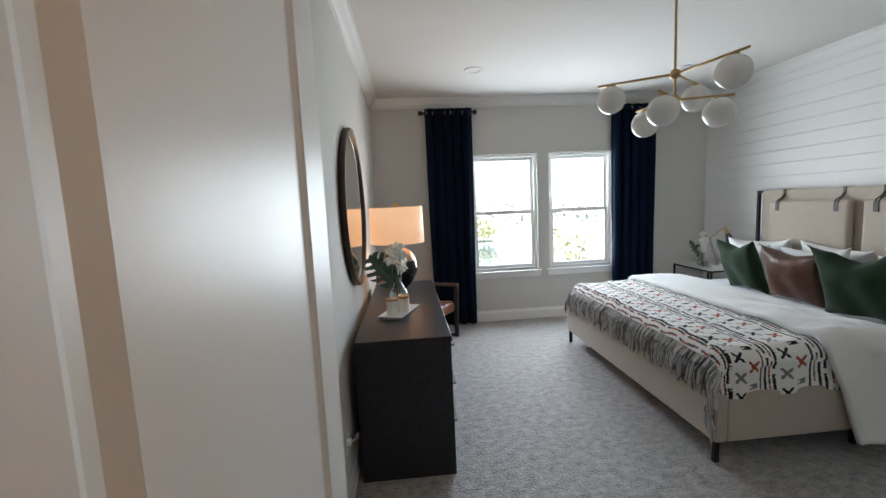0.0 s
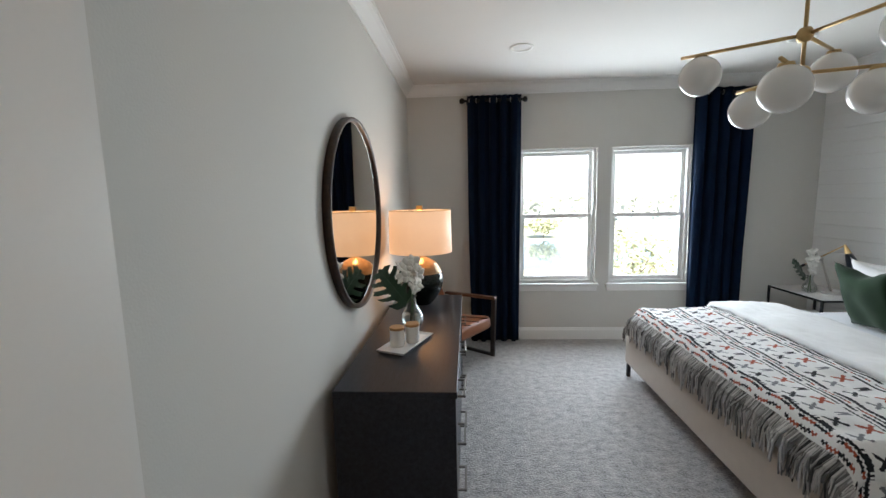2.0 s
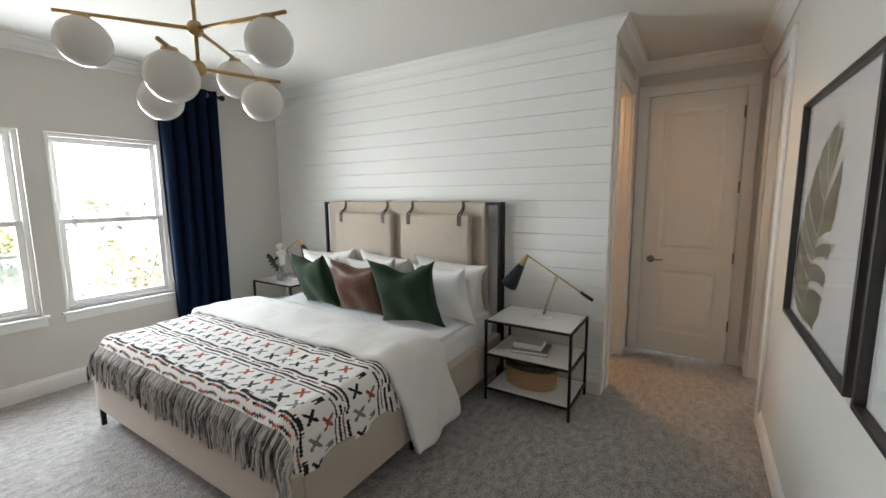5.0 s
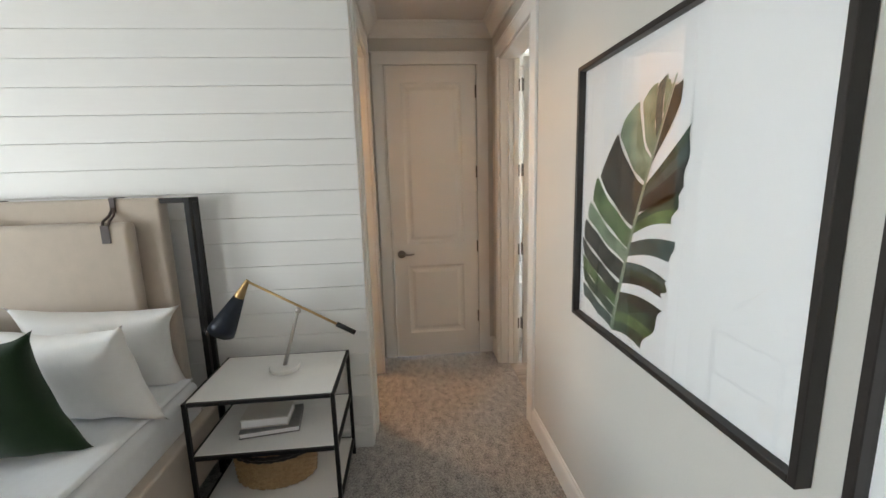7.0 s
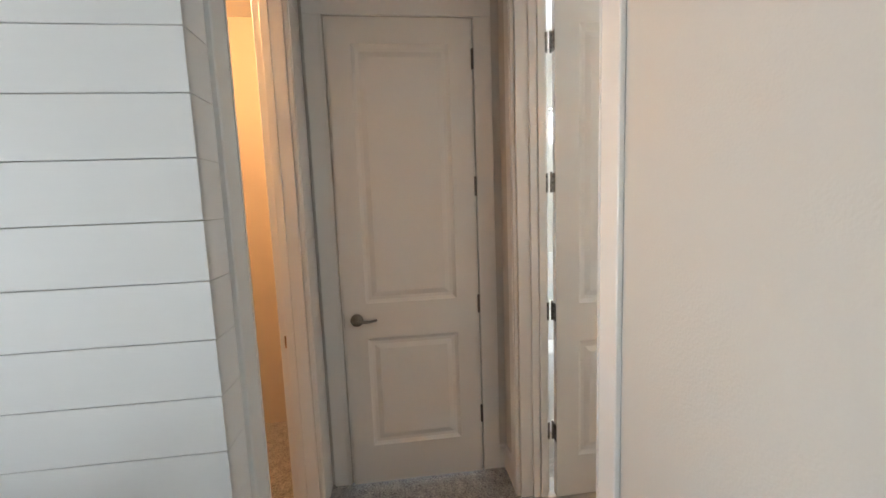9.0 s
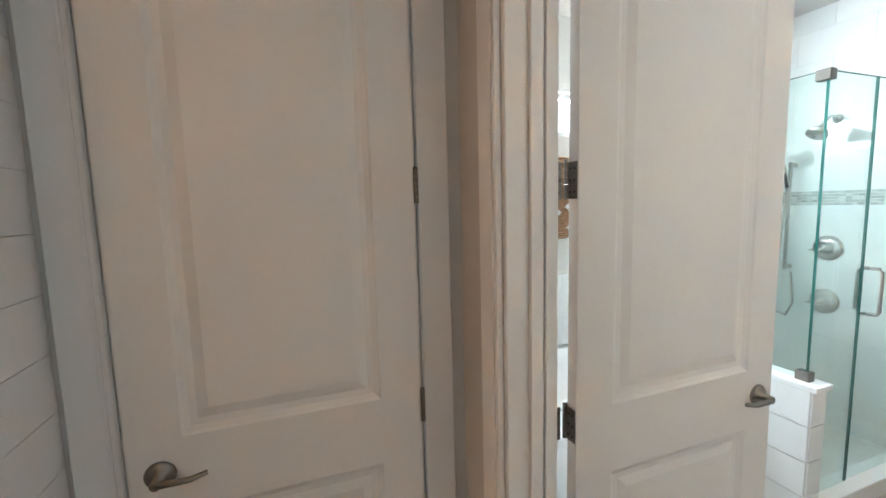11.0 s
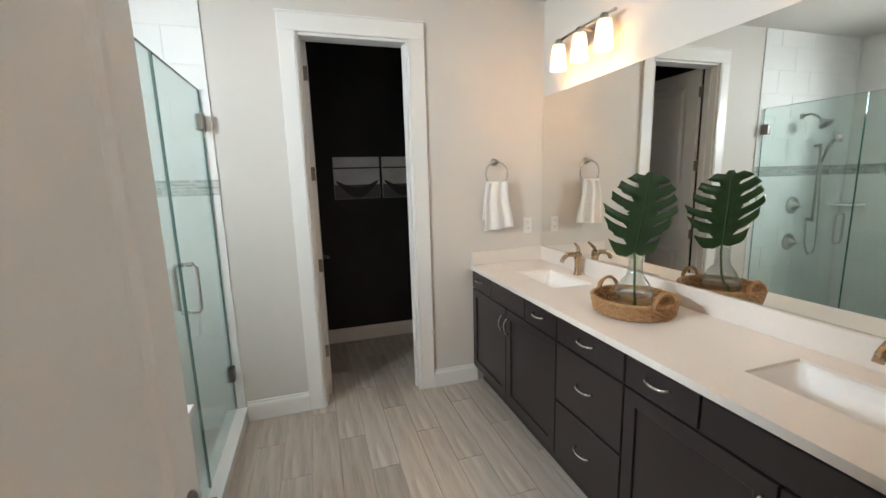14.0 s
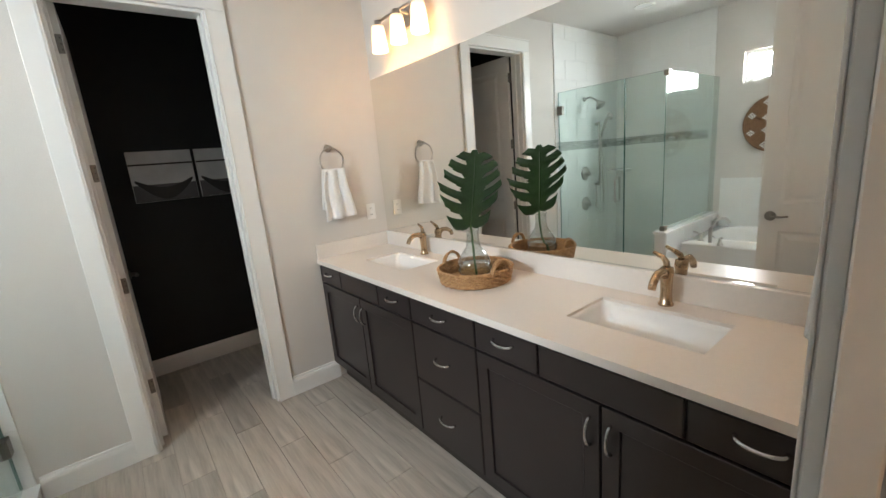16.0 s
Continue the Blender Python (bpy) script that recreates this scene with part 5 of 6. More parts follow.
def vanity(name, y0, y1, label):
    v = thing(name, Matrix.Identity(4), label, "cabinet", "vanity cabinets")
    part("body", box(BATH_W + 0.002, y0 + 0.001, 0.125, VX, y1 - 0.001, 0.74), M_ESPRESSO, v)
    part("front_rail", box(VX - 0.02, y0 + 0.001, 0.741, VX, y1 - 0.001, CZ - 0.001), M_ESPRESSO, v)
    part("toe_kick", box(BATH_W + 0.002, y0 + 0.001, 0, VX - 0.06, y1 - 0.001, 0.125), M_BLACKFRAME, v)
    return v


Y0 = BATH_S + 0.012
YB = [Y0, Y0 + 0.318, Y0 + 0.788, Y0 + 1.106, Y0 + 1.566, Y0 + 1.884, Y0 + 2.354, Y0 + 2.670]
g = 0.004
left = vanity("vanity_cabinet", YB[0], YB[3], "dark espresso sink cabinet in the corner by the closet door")
for a, b, flat in ((0, 1, 0), (1, 2, 1), (2, 3, 0)):
    f = shaker(left, "false_front" if flat else "drawer", YB[a] + g, YB[b] - g, 0.752, CZ - 0.012, True)
    if not flat:
        pull(f, (YB[a] + YB[b]) / 2, 0.828)
mid_l = (YB[0] + YB[3]) / 2
for a, b, side in ((YB[0], mid_l, 1), (mid_l, YB[3], -1)):
    f = shaker(left, "door", a + g, b - g, 0.135, 0.742)
    pull(f, b - 0.035 if side > 0 else a + 0.035, 0.64, True)
bank = vanity("drawer_unit", YB[3], YB[4], "dark espresso bank of three drawers between the sinks")
for z0, z1 in ((0.752, CZ - 0.012), (0.446, 0.742), (0.135, 0.436)):
    f = shaker(bank, "drawer", YB[3] + g, YB[4] - g, z0, z1, True)
    pull(f, (YB[3] + YB[4]) / 2, (z0 + z1) / 2 + 0.014)
right = vanity("vanity_cabinet", YB[4], YB[7], "dark espresso sink cabinet beside the bathroom entrance")
for a, b, flat in ((4, 5, 0), (5, 6, 1), (6, 7, 0)):
    f = shaker(right, "false_front" if flat else "drawer", YB[a] + g, YB[b] - g, 0.752, CZ - 0.012, True)
    if not flat:
        pull(f, (YB[a] + YB[b]) / 2, 0.828)
mid_r = (YB[4] + YB[7]) / 2
for a, b, side in ((YB[4], mid_r, 1), (mid_r, YB[7], -1)):
    f = shaker(right, "door", a + g, b - g, 0.135, 0.742)
    pull(f, b - 0.035 if side > 0 else a + 0.035, 0.64, True)

# worktop with two sink cut-outs
SX0, SX1 = BATH_W + 0.132, BATH_W + 0.392
SINKS = (((YB[0] + YB[3]) / 2 - 0.23, (YB[0] + YB[3]) / 2 + 0.23), ((YB[4] + YB[7]) / 2 - 0.25, (YB[4] + YB[7]) / 2 + 0.21))
top = thing("worktop", Matrix.Identity(4), "cream quartz vanity worktop with backsplash", "worktop")
CT = 0.911
bm = bmesh.new()
FX = VX + 0.030
add_box(bm, BATH_W + 0.002, YB[0] - 0.010, CZ, SX0, YB[7], CT)
add_box(bm, SX1, YB[0] - 0.010, CZ, FX, YB[7], CT, 0.0)
ys = [YB[0] - 0.010, SINKS[0][0], SINKS[0][1], SINKS[1][0], SINKS[1][1], YB[7]]
for a, b in ((ys[0], ys[1]), (ys[2], ys[3]), (ys[4], ys[5])):
    add_box(bm, SX0, a, CZ, SX1, b, CT)
part("slab", bm, M_QUARTZ, top)
part("backsplash", box(BATH_W + 0.002, YB[0] - 0.010, CT, BATH_W + 0.022, YB[7], CT + 0.102, 0.002, 1), M_QUARTZ, top)
part("side_splash", box(BATH_W + 0.022, YB[0] - 0.010, CT, FX - 0.005, YB[0] + 0.010, CT + 0.102, 0.002, 1), M_QUARTZ, top)


def rounded(x0, x1, y0, y1, r, n=6):
    out = []
    for cx, cy, a0 in ((x1 - r, y1 - r, 0), (x0 + r, y1 - r, 90), (x0 + r, y0 + r, 180), (x1 - r, y0 + r, 270)):
        for i in range(n + 1):
            a = radians(a0 + 90 * i / n)
            out.append((cx + r * math.cos(a), cy + r * math.sin(a)))
    return out


for k, (y0, y1) in enumerate(SINKS):
    s = thing("sink", Matrix.Identity(4), "white rectangular undermount sink set into the worktop", "sink", "sinks")
    bm = bmesh.new()
    rings = []
    for ins, z, r in ((-0.012, CT - 0.012, 0.02), (0.004, CT - 0.012, 0.03), (0.008, CT - 0.03, 0.035), (0.035, CT - 0.13, 0.05), (0.07, CT - 0.145, 0.04)):
        rings.append([bm.verts.new((x, y, z)) for x, y in rounded(SX0 + ins, SX1 - ins, y0 + ins, y1 - ins, r)])
    for a, b in zip(rings, rings[1:]):
        for i in range(len(a)):
            j = (i + 1) % len(a)
            bm.faces.new((a[i], a[j], b[j], b[i]))
    bm.faces.new(rings[-1])
    part("basin", bm, M_PORCELAIN, s, smooth=True)
    part("drain", lathe([(0, 0.004), (0.022, 0.003), (0.024, 0.0)], 24, at=((SX0 + SX1) / 2, (y0 + y1) / 2, CT - 0.145)), M_CHROME, s)
    f = thing("faucet", Matrix.Translation((BATH_W + 0.072, (y0 + y1) / 2 - (0.01 if k else 0.0), CT)), "champagne bronze single-lever faucet behind a sink", "faucet", "faucets")
    part("body", lathe([(0, 0), (0.027, 0), (0.027, 0.006), (0.022, 0.012), (0.020, 0.05), (0.022, 0.105), (0.025, 0.125), (0.022, 0.145), (0, 0.148)], 28), M_BRONZE, f, smooth=True)
    part("spout", tube([(0.0, 0, 0.110), (0.035, 0, 0.137), (0.075, 0, 0.136), (0.110, 0, 0.115), (0.122, 0, 0.090)], 0.017, 14, r_end=0.013), M_BRONZE, f, smooth=True)
    b = bmesh.new()
    add_tube(b, [(0.0, 0, 0.142), (-0.004, -0.004, 0.165), (-0.010, -0.022, 0.180), (-0.012, -0.055, 0.196)], 0.014, 12, r_end=0.007)
    part("lever", b, M_BRONZE, f, smooth=True)

# vanity mirror
vm = thing("vanity_mirror", Matrix.Identity(4), "long frameless wall mirror above the vanity", "mirror")
MZ0, MZ1, MY1 = CT + 0.106, 2.112, YB[7] - 0.06
part("glass", box(BATH_W + 0.001, BATH_S + 0.012, MZ0, BATH_W + 0.007, MY1, MZ1), M_MIRROR, vm)
part("channel", box(BATH_W + 0.001, BATH_S + 0.012, MZ0 - 0.004, BATH_W + 0.010, MY1, MZ0 + 0.002), M_CHROME, vm)

# three-light sconce
for YS in (YB[0] + 0.553, YB[4] + 0.553):
    sc = thing("vanity_light", Matrix.Translation((BATH_W, YS, 2.36)), "three-light nickel vanity fixture with lit frosted shades", "wall light", "vanity lights")
    part("backplate", box(0.0, -0.06, -0.05, 0.02, 0.06, 0.06, 0.004, 2), M_NICKEL, sc)
    part("crossbar", tube([(0.085, -0.275, 0.035), (0.085, 0.275, 0.035)], 0.009, 12), M_NICKEL, sc, smooth=True)
    part("stub", tube([(0.015, 0, 0.02), (0.085, 0, 0.035)], 0.009, 10), M_NICKEL, sc)
    for k in (-1, 0, 1):
        y = 0.215 * k
        c = part("socket", lathe([(0, 0.035), (0.020, 0.033), (0.024, 0.0), (0.024, -0.02)], 20, at=(0.105, y, 0)), M_NICKEL, sc, smooth=True)
        s = part("shade", lathe([(0.034, 0.0), (0.040, -0.03), (0.050, -0.145), (0.048, -0.15)], 28, at=(0.105, y, 0)), M_SCONCE, sc, "lit frosted glass shade", True)
        thicken(s, 0.003)
        lamp("vanity_bulb", "POINT", Matrix.Translation((BATH_W + 0.105, YS + y, 2.238)), VANITY_W, (1.0, 0.57, 0.28), radius=0.028)

# towel rings
def towel_ring(m, label):
    t = thing("towel_ring", m, label, "towel ring", "towel rings")
    part("post", add_lathe(bmesh.new(), [(0, 0), (0.026, 0), (0.026, 0.006), (0.012, 0.012), (0.010, 0.05), (0.014, 0.055), (0, 0.06)], 24, m=Matrix.Rotation(radians(-90), 4, "X")), M_NICKEL, t, smooth=True)
    ring = [(0.085 * math.sin(a), 0.05, -0.085 + 0.085 * math.cos(a)) for a in [radians(d) for d in range(-140, 141, 10)]]
    part("ring", tube(ring, 0.006, 10), M_NICKEL, t, smooth=True)
    tw = thing("hand_towel", m, "white terry hand towel hanging from a ring", "towel", "hand towels")

    def fn(u, v):
        w = 0.070 + 0.044 * v ** 0.8
        x = (2 * u - 1) * w
        fold = 0.014 * math.sin(13 * u + 0.6) * (0.6 + 0.6 * v)
        return (x + 0.008 * math.sin(5 * v), 0.062 + fold, -0.135 - 0.335 * v - 0.02 * u)
    thicken(part("front", sheet(fn, 40, 30), M_TOWEL, tw, smooth=True), 0.008)

    def fb(u, v):
        w = 0.062 + 0.030 * v
        return ((2 * u - 1) * w + 0.02, 0.036 + 0.008 * math.sin(8 * u) * v + 0.02 * (1 - v) ** 3, -0.137 - 0.27 * v)
    thicken(part("back", sheet(fb, 24, 20), M_TOWEL, tw, smooth=True), 0.008)
    part("hem", box(-0.10, 0.055, -0.415, 0.10, 0.0560, -0.40), M_TOWEL, tw)


towel_ring(Matrix.Translation((BATH_W + 0.40, BATH_S, 1.655)), "satin nickel towel ring beside the vanity mirror")
towel_ring(Matrix.Translation((BATH_W + 0.66, BATH_N, 1.655)) @ Matrix.Rotation(math.pi, 4, "Z"), "satin nickel towel ring beside the entrance")
ou = thing("wall_outlet", Matrix.Translation((BATH_W + 0.125, BATH_S, 1.18)), "white duplex outlet above the worktop", "outlet")
part("plate", box(-0.036, 0, -0.058, 0.036, 0.006, 0.058, 0.002, 1), M_PLASTIC, ou)
for z in (-0.022, 0.022):
    s = part("socket", box(-0.017, 0.006, z - 0.015, 0.017, 0.0085, z + 0.015, 0.002, 1), M_PLASTIC, ou)
    for x in (-0.006, 0.006):
        part("slot", box(x - 0.0012, 0.0085, z - 0.005, x + 0.0012, 0.0090, z + 0.006), M_FELT, s)

# wicker tray with monstera vase
TX, TY = BATH_W + 0.275, YB[3] + 0.155
wt = thing("wicker_tray", Matrix.Translation((TX, TY, CT)), "round woven wicker tray with two loop handles", "tray")
part("base", lathe([(0, 0.0), (0.165, 0.0), (0.165, 0.008), (0, 0.008)], 40), M_WICKER, wt)
part("weave", woven(bmesh.new(), 0.170, 0.170, 0.010, 0.062, 6, 0.0075, 160, 28, 1.06), M_WICKER, wt, smooth=True)
part("rim", woven(bmesh.new(), 0.181, 0.181, 0.070, 0.070, 1, 0.009, 160, 40), M_WICKER, wt, smooth=True)
for s in (-1, 1):
    b = bmesh.new()
    for o in (-0.006, 0.006):
        add_tube(b, [(0.055 * math.cos(a) * 1.0, s * (0.176 + o * 0.8) , 0.062 + 0.062 * math.sin(a) + o * math.sin(4 * a) * 0.4) for a in [math.pi * i / 16 for i in range(17)]], 0.0065, 8)
    part("loop_handle", b, M_WICKER, wt, smooth=True)
mv = thing("leaf_vase", Matrix.Translation((TX, TY, CT + 0.009)), "clear glass vase holding one large monstera leaf", "vase")
part("glass", lathe([(0, 0), (0.055, 0.0), (0.078, 0.018), (0.088, 0.055), (0.080, 0.095), (0.058, 0.135), (0.036, 0.165), (0.030, 0.21), (0.031, 0.245), (0.035, 0.252)], 44), M_GLASS, mv, "clear bottle-shaped glass", True)
part("water", lathe([(0, 0.004), (0.060, 0.006), (0.082, 0.05), (0.080, 0.075), (0, 0.075)], 36), M_WATER, mv, "clear water", True)
part("stalk", tube([(0.02, 0.03, 0.012), (0.0, 0.0, 0.12), (-0.004, -0.008, 0.22), (0.0, -0.01, 0.27)], 0.0055, 10), M_STEM, mv, smooth=True)
lf = part("leaf", leaf_mesh(bmesh.new(), pose(0.0, -0.01, 0.265, 100, 4, 186), 0.365, 0.41, 6, 0.12, 0.36, 0.34), M_LEAF, mv, "glossy green split leaf", True)
thicken(lf, 0.0016)

# water closet pictures
for x0, x1 in ((4.275, 4.695), (3.83, 4.25)):
    p = thing("canvas_print", Matrix.Translation(((x0 + x1) / 2, -3.48, 1.577)), "black and white photograph of a hammock on canvas", "picture", "canvas prints")
    w = (x1 - x0) / 2
    part("canvas", box(-w, 0.001, -0.19, w, 0.03, 0.19, 0.002, 1), M_BWPHOTO, p)
    part("sand", box(-w + 0.002, 0.0305, -0.188, w - 0.002, 0.0320, -0.06), M_BWMID, p)
    part("rope", box(-w + 0.002, 0.0305, 0.085, w - 0.002, 0.0320, 0.098), M_BWDARK, p)

    def hm(u, v):
        x = -w + 0.02 + (2 * w - 0.04) * u
        dip = -0.10 * math.sin(math.pi * u)
        return (x, 0.033, -0.03 + dip + 0.075 * (v - 0.5) * (0.25 + math.sin(math.pi * u)))
    part("hammock", sheet(hm, 20, 2), M_BWDARK, p)

# ---- shower ----
GX, KY = 5.465, -1.21
CURB = 0.10


def tiled(name, axis, at, a0, a1, z0, z1, out, tw, thh, label, band=None):
    """Wall tiles: real pieces with joints, on a grout bed; axis is the way the wall runs."""
    s = thing(name, Matrix.Identity(4), label, "tiled wall", kind="structure")
    lo, hi = sorted((at, at + out * 0.006))
    bm = box(a0, lo, z0, a1, hi, z1) if axis == "x" else box(lo, a0, z0, hi, a1, z1)
    part("grout", bm, M_WGROUT, s)
    cache = {}
    row, z = 0, z0
    while z < z1 - 0.02:
        zz = min(z + thh - 0.0025, z1)
        a = a0 - (tw / 2 if row % 2 else 0)
        while a < a1 - 0.005:
            b0, b1 = max(a, a0), min(a + tw - 0.0025, a1)
            if b1 - b0 > 0.01:
                key = (round(b1 - b0, 3), round(zz - z, 3))
                if key not in cache:
                    lo2, hi2 = sorted((out * 0.006, out * 0.0095))
                    q = box(0, lo2, 0, key[0], hi2, key[1], 0.001, 1) if axis == "x" else box(lo2, 0, 0, hi2, key[0], key[1], 0.001, 1)
                    me = bpy.data.meshes.new("tile")
                    q.to_mesh(me)
                    q.free()
                    me.materials.append(M_WHITETILE)
                    cache[key] = me
                ob = new("tile", cache[key])
                ob.parent = s
                ob.location = (b0, at, z) if axis == "x" else (at, b0, z)
            a += tw
        z += thh
        row += 1
    if band:
        bm = bmesh.new()
        rnd = random.Random(11)
        a = a0
        while a < a1 - 0.03:
            for r in range(5):
                zz = band + r * 0.019
                ln = 0.028
                lo2, hi2 = sorted((at + out * 0.0095, at + out * (0.012 + rnd.random() * 0.001)))
                if axis == "x":
                    add_box(bm, a, lo2, zz, min(a + ln, a1), hi2, zz + 0.017)
                else:
                    add_box(bm, lo2, a, zz, hi2, min(a + ln, a1), zz + 0.017)
            a += 0.030
        tagged(part("mosaic_band", bm, M_MOSAIC, s, "grey glass mosaic band"), kind="stuff")
    return s


tiled("shower_wall_south", "x", BATH_S, 5.415, BATH_E, 0.02, H, 1, 0.40, 0.20, "white glossy shower wall tiles with grey mosaic band", 1.485)
tiled("shower_wall_east", "y", BATH_E, BATH_S + 0.012, KY - 0.05, 0.02, H, -1, 0.40, 0.20, "white glossy shower wall tiles with grey mosaic band", 1.485)
tiled("tub_wall_east", "y", BATH_E, KY + 0.062, BATH_N, 0.55, 1.06, -1, 0.40, 0.20, "white tiles above the tub")
pan = thing("shower_pan", Matrix.Identity(4), "white mosaic shower floor", "shower floor", kind="structure")
part("floor", box(GX + 0.05, BATH_S, -0.005, BATH_E, KY - 0.05, 0.02), M_WGROUT, pan)
cb = thing("shower_curb", Matrix.Identity(4), "white stone-capped shower curb", "curb", kind="structure")
part("side", box(GX - 0.055, BATH_S + 0.001, 0, GX + 0.05, KY - 0.062, CURB - 0.02), M_WHITETILE, cb)
part("cap", box(GX - 0.065, BATH_S + 0.001, CURB - 0.02, GX + 0.06, KY - 0.062, CURB, 0.003, 2), M_PORCELAIN, cb)
kw = thing("knee_wall", Matrix.Identity(4), "low white tiled wall between shower and tub", "half wall", kind="structure")
part("core", box(GX - 0.05, KY - 0.050, 0, BATH_E, KY + 0.050, 0.675), M_WGROUT, kw)
for z in (0.0, 0.17, 0.34, 0.51):
    part("tile", box(GX - 0.058, KY - 0.048, z + 0.002, GX - 0.05, KY + 0.048, z + 0.164, 0.001, 1), M_WHITETILE, kw)
    for i in range(3):
        part("tile", box(GX - 0.05 + 0.37 * i, KY + 0.050, z + 0.002, min(GX - 0.05 + 0.37 * i + 0.366, BATH_E), KY + 0.058, z + 0.164, 0.001, 1), M_WHITETILE, kw)
part("cap", box(GX - 0.075, KY - 0.062, 0.675, BATH_E, KY + 0.062, 0.70, 0.004, 2), M_PORCELAIN, kw)

GT = 2.082
SEAM = -1.58


def glass_panel(name, x0, y0, z0, x1, y1, z1, label, notch=None):
    """A pane; notch: (y, z), where its lower edge steps up over a low wall."""
    gl = thing(name, Matrix.Identity(4), label, "glass panel", "shower glass")
    if notch:
        ny, nz = notch
        pane = bmesh.new()
        ring = [(y0, z0), (ny, z0), (ny, nz), (y1, nz), (y1, z1), (ny, z1), (y0, z1)]
        lo, hi = [pane.verts.new((x0, a, c)) for a, c in ring], [pane.verts.new((x1, a, c)) for a, c in ring]
        for side in (lo, hi[::-1]):
            pane.faces.new(side)
        for k in range(7):
            pane.faces.new((lo[k], hi[k], hi[(k + 1) % 7], lo[(k + 1) % 7]))
        bmesh.ops.recalc_face_normals(pane, faces=pane.faces)
        z0b = nz
    else:
        pane, z0b = box(x0, y0, z0, x1, y1, z1), z0
    p = part("pane", pane, M_SHGLASS, gl, "clear tempered glass")
    p.visible_shadow = False
    b = bmesh.new()
    e = 0.0015
    add_box(b, x0 - 0.0005, y0, z1, x1 + 0.0005, y1, z1 + e)
    if x1 - x0 < y1 - y0:
        add_box(b, x0 - 0.0005, y0 - e, z0, x1 + 0.0005, y0, z1)
        add_box(b, x0 - 0.0005, y1, z0b, x1 + 0.0005, y1 + e, z1)
    part("edge", b, M_GLASSEDGE, gl, "green polished glass edge")
    return gl


gd = glass_panel("shower_door", GX - 0.005, BATH_S + 0.02, CURB + 0.012, GX + 0.005, SEAM - 0.003, GT, "frameless clear glass shower door")
glass_panel("glass_screen", GX - 0.005, SEAM + 0.003, CURB + 0.003, GX + 0.005, KY - 0.008, GT, "fixed frameless glass panel beside the door", (KY - 0.068, 0.703))
glass_panel("glass_screen", GX - 0.003, KY - 0.005, 0.703, BATH_E - 0.012, KY + 0.005, GT, "frameless glass panel on the knee wall")
for z in (0.36, 1.90):
    part("hinge", box(GX - 0.02, BATH_S + 0.010, z - 0.045, GX + 0.02, BATH_S + 0.075, z + 0.045, 0.003, 1), M_STEEL, gd, "square nickel glass hinge")
for s in (-1, 1):
    x = GX + s * 0.045
    b = bmesh.new()
    pts = [(GX + s * 0.005, SEAM - 0.07, 0.965), (x - s * 0.01, SEAM - 0.07, 0.965), (x, SEAM - 0.07, 0.98), (x, SEAM - 0.07, 1.175), (x - s * 0.01, SEAM - 0.07, 1.19), (GX + s * 0.005, SEAM - 0.07, 1.19)]
    add_tube(b, pts, 0.009, 12)
    part("handle", b, M_NICKEL, gd, "nickel D-shaped pull", True)
for z in (0.72, GT - 0.02):
    cl = thing("glass_clamp", Matrix.Translation((GX, KY, z)), "square nickel glass clamp", "clamp", "glass clamps")
    part("plate", box(-0.022, -0.022, -0.022, 0.035, 0.022, 0.024, 0.002, 1), M_STEEL, cl)

# shower fittings on the south wall
FXX = 5.965
rotn = Matrix.Rotation(radians(-90), 4, "X")
for z in (1.205, 0.85):
    v = thing("shower_valve", Matrix.Translation((FXX, BATH_S + 0.0125, z)), "round nickel shower valve with lever", "shower valve", "shower valves")
    part("plate", add_lathe(bmesh.new(), [(0, 0), (0.082, 0), (0.082, 0.006), (0.05, 0.014), (0.03, 0.016), (0.028, 0.05), (0, 0.052)], 36, m=rotn), M_NICKEL, v, smooth=True)
    part("lever", tube([(0, 0.045, 0), (0.02, 0.055, -0.01), (0.075, 0.058, -0.015)], 0.009, 10, r_end=0.006), M_NICKEL, v, smooth=True)
hd = thing("overhead_shower", Matrix.Translation((FXX, BATH_S + 0.012, 2.03)), "fixed nickel shower head on a bent arm", "shower head")
part("arm", tube([(0, 0, 0), (0.0, 0.07, 0.012), (0.0, 0.13, -0.02), (0, 0.16, -0.05)], 0.010, 12), M_NICKEL, hd, smooth=True)
part("flange", add_lathe(bmesh.new(), [(0, 0), (0.03, 0), (0.028, 0.008), (0.012, 0.014)], 24, m=rotn), M_NICKEL, hd, smooth=True)
part("head", add_lathe(bmesh.new(), [(0.012, 0), (0.02, 0.02), (0.055, 0.06), (0.058, 0.072), (0, 0.074)], 28, m=Matrix.Translation((0, 0.155, -0.045)) @ Euler((radians(-140), 0, 0)).to_matrix().to_4x4()), M_NICKEL, hd, smooth=True)
sb = thing("slide_bar", Matrix.Translation((FXX + 0.215, BATH_S + 0.012, 0.06)), "nickel slide bar with hand shower and hose", "hand shower")
part("bar", tube([(0, 0.055, 0.98), (0, 0.055, 1.72)], 0.011, 12), M_NICKEL, sb, smooth=True)
for z in (1.0, 1.70):
    part("mount", box(-0.014, 0, z - 0.014, 0.014, 0.06, z + 0.014, 0.004, 2), M_NICKEL, sb)
part("hand_shower", tube([(0, 0.075, 1.55), (0.01, 0.10, 1.66), (0.02, 0.14, 1.75)], 0.013, 12, r_end=0.017), M_NICKEL, sb, smooth=True)
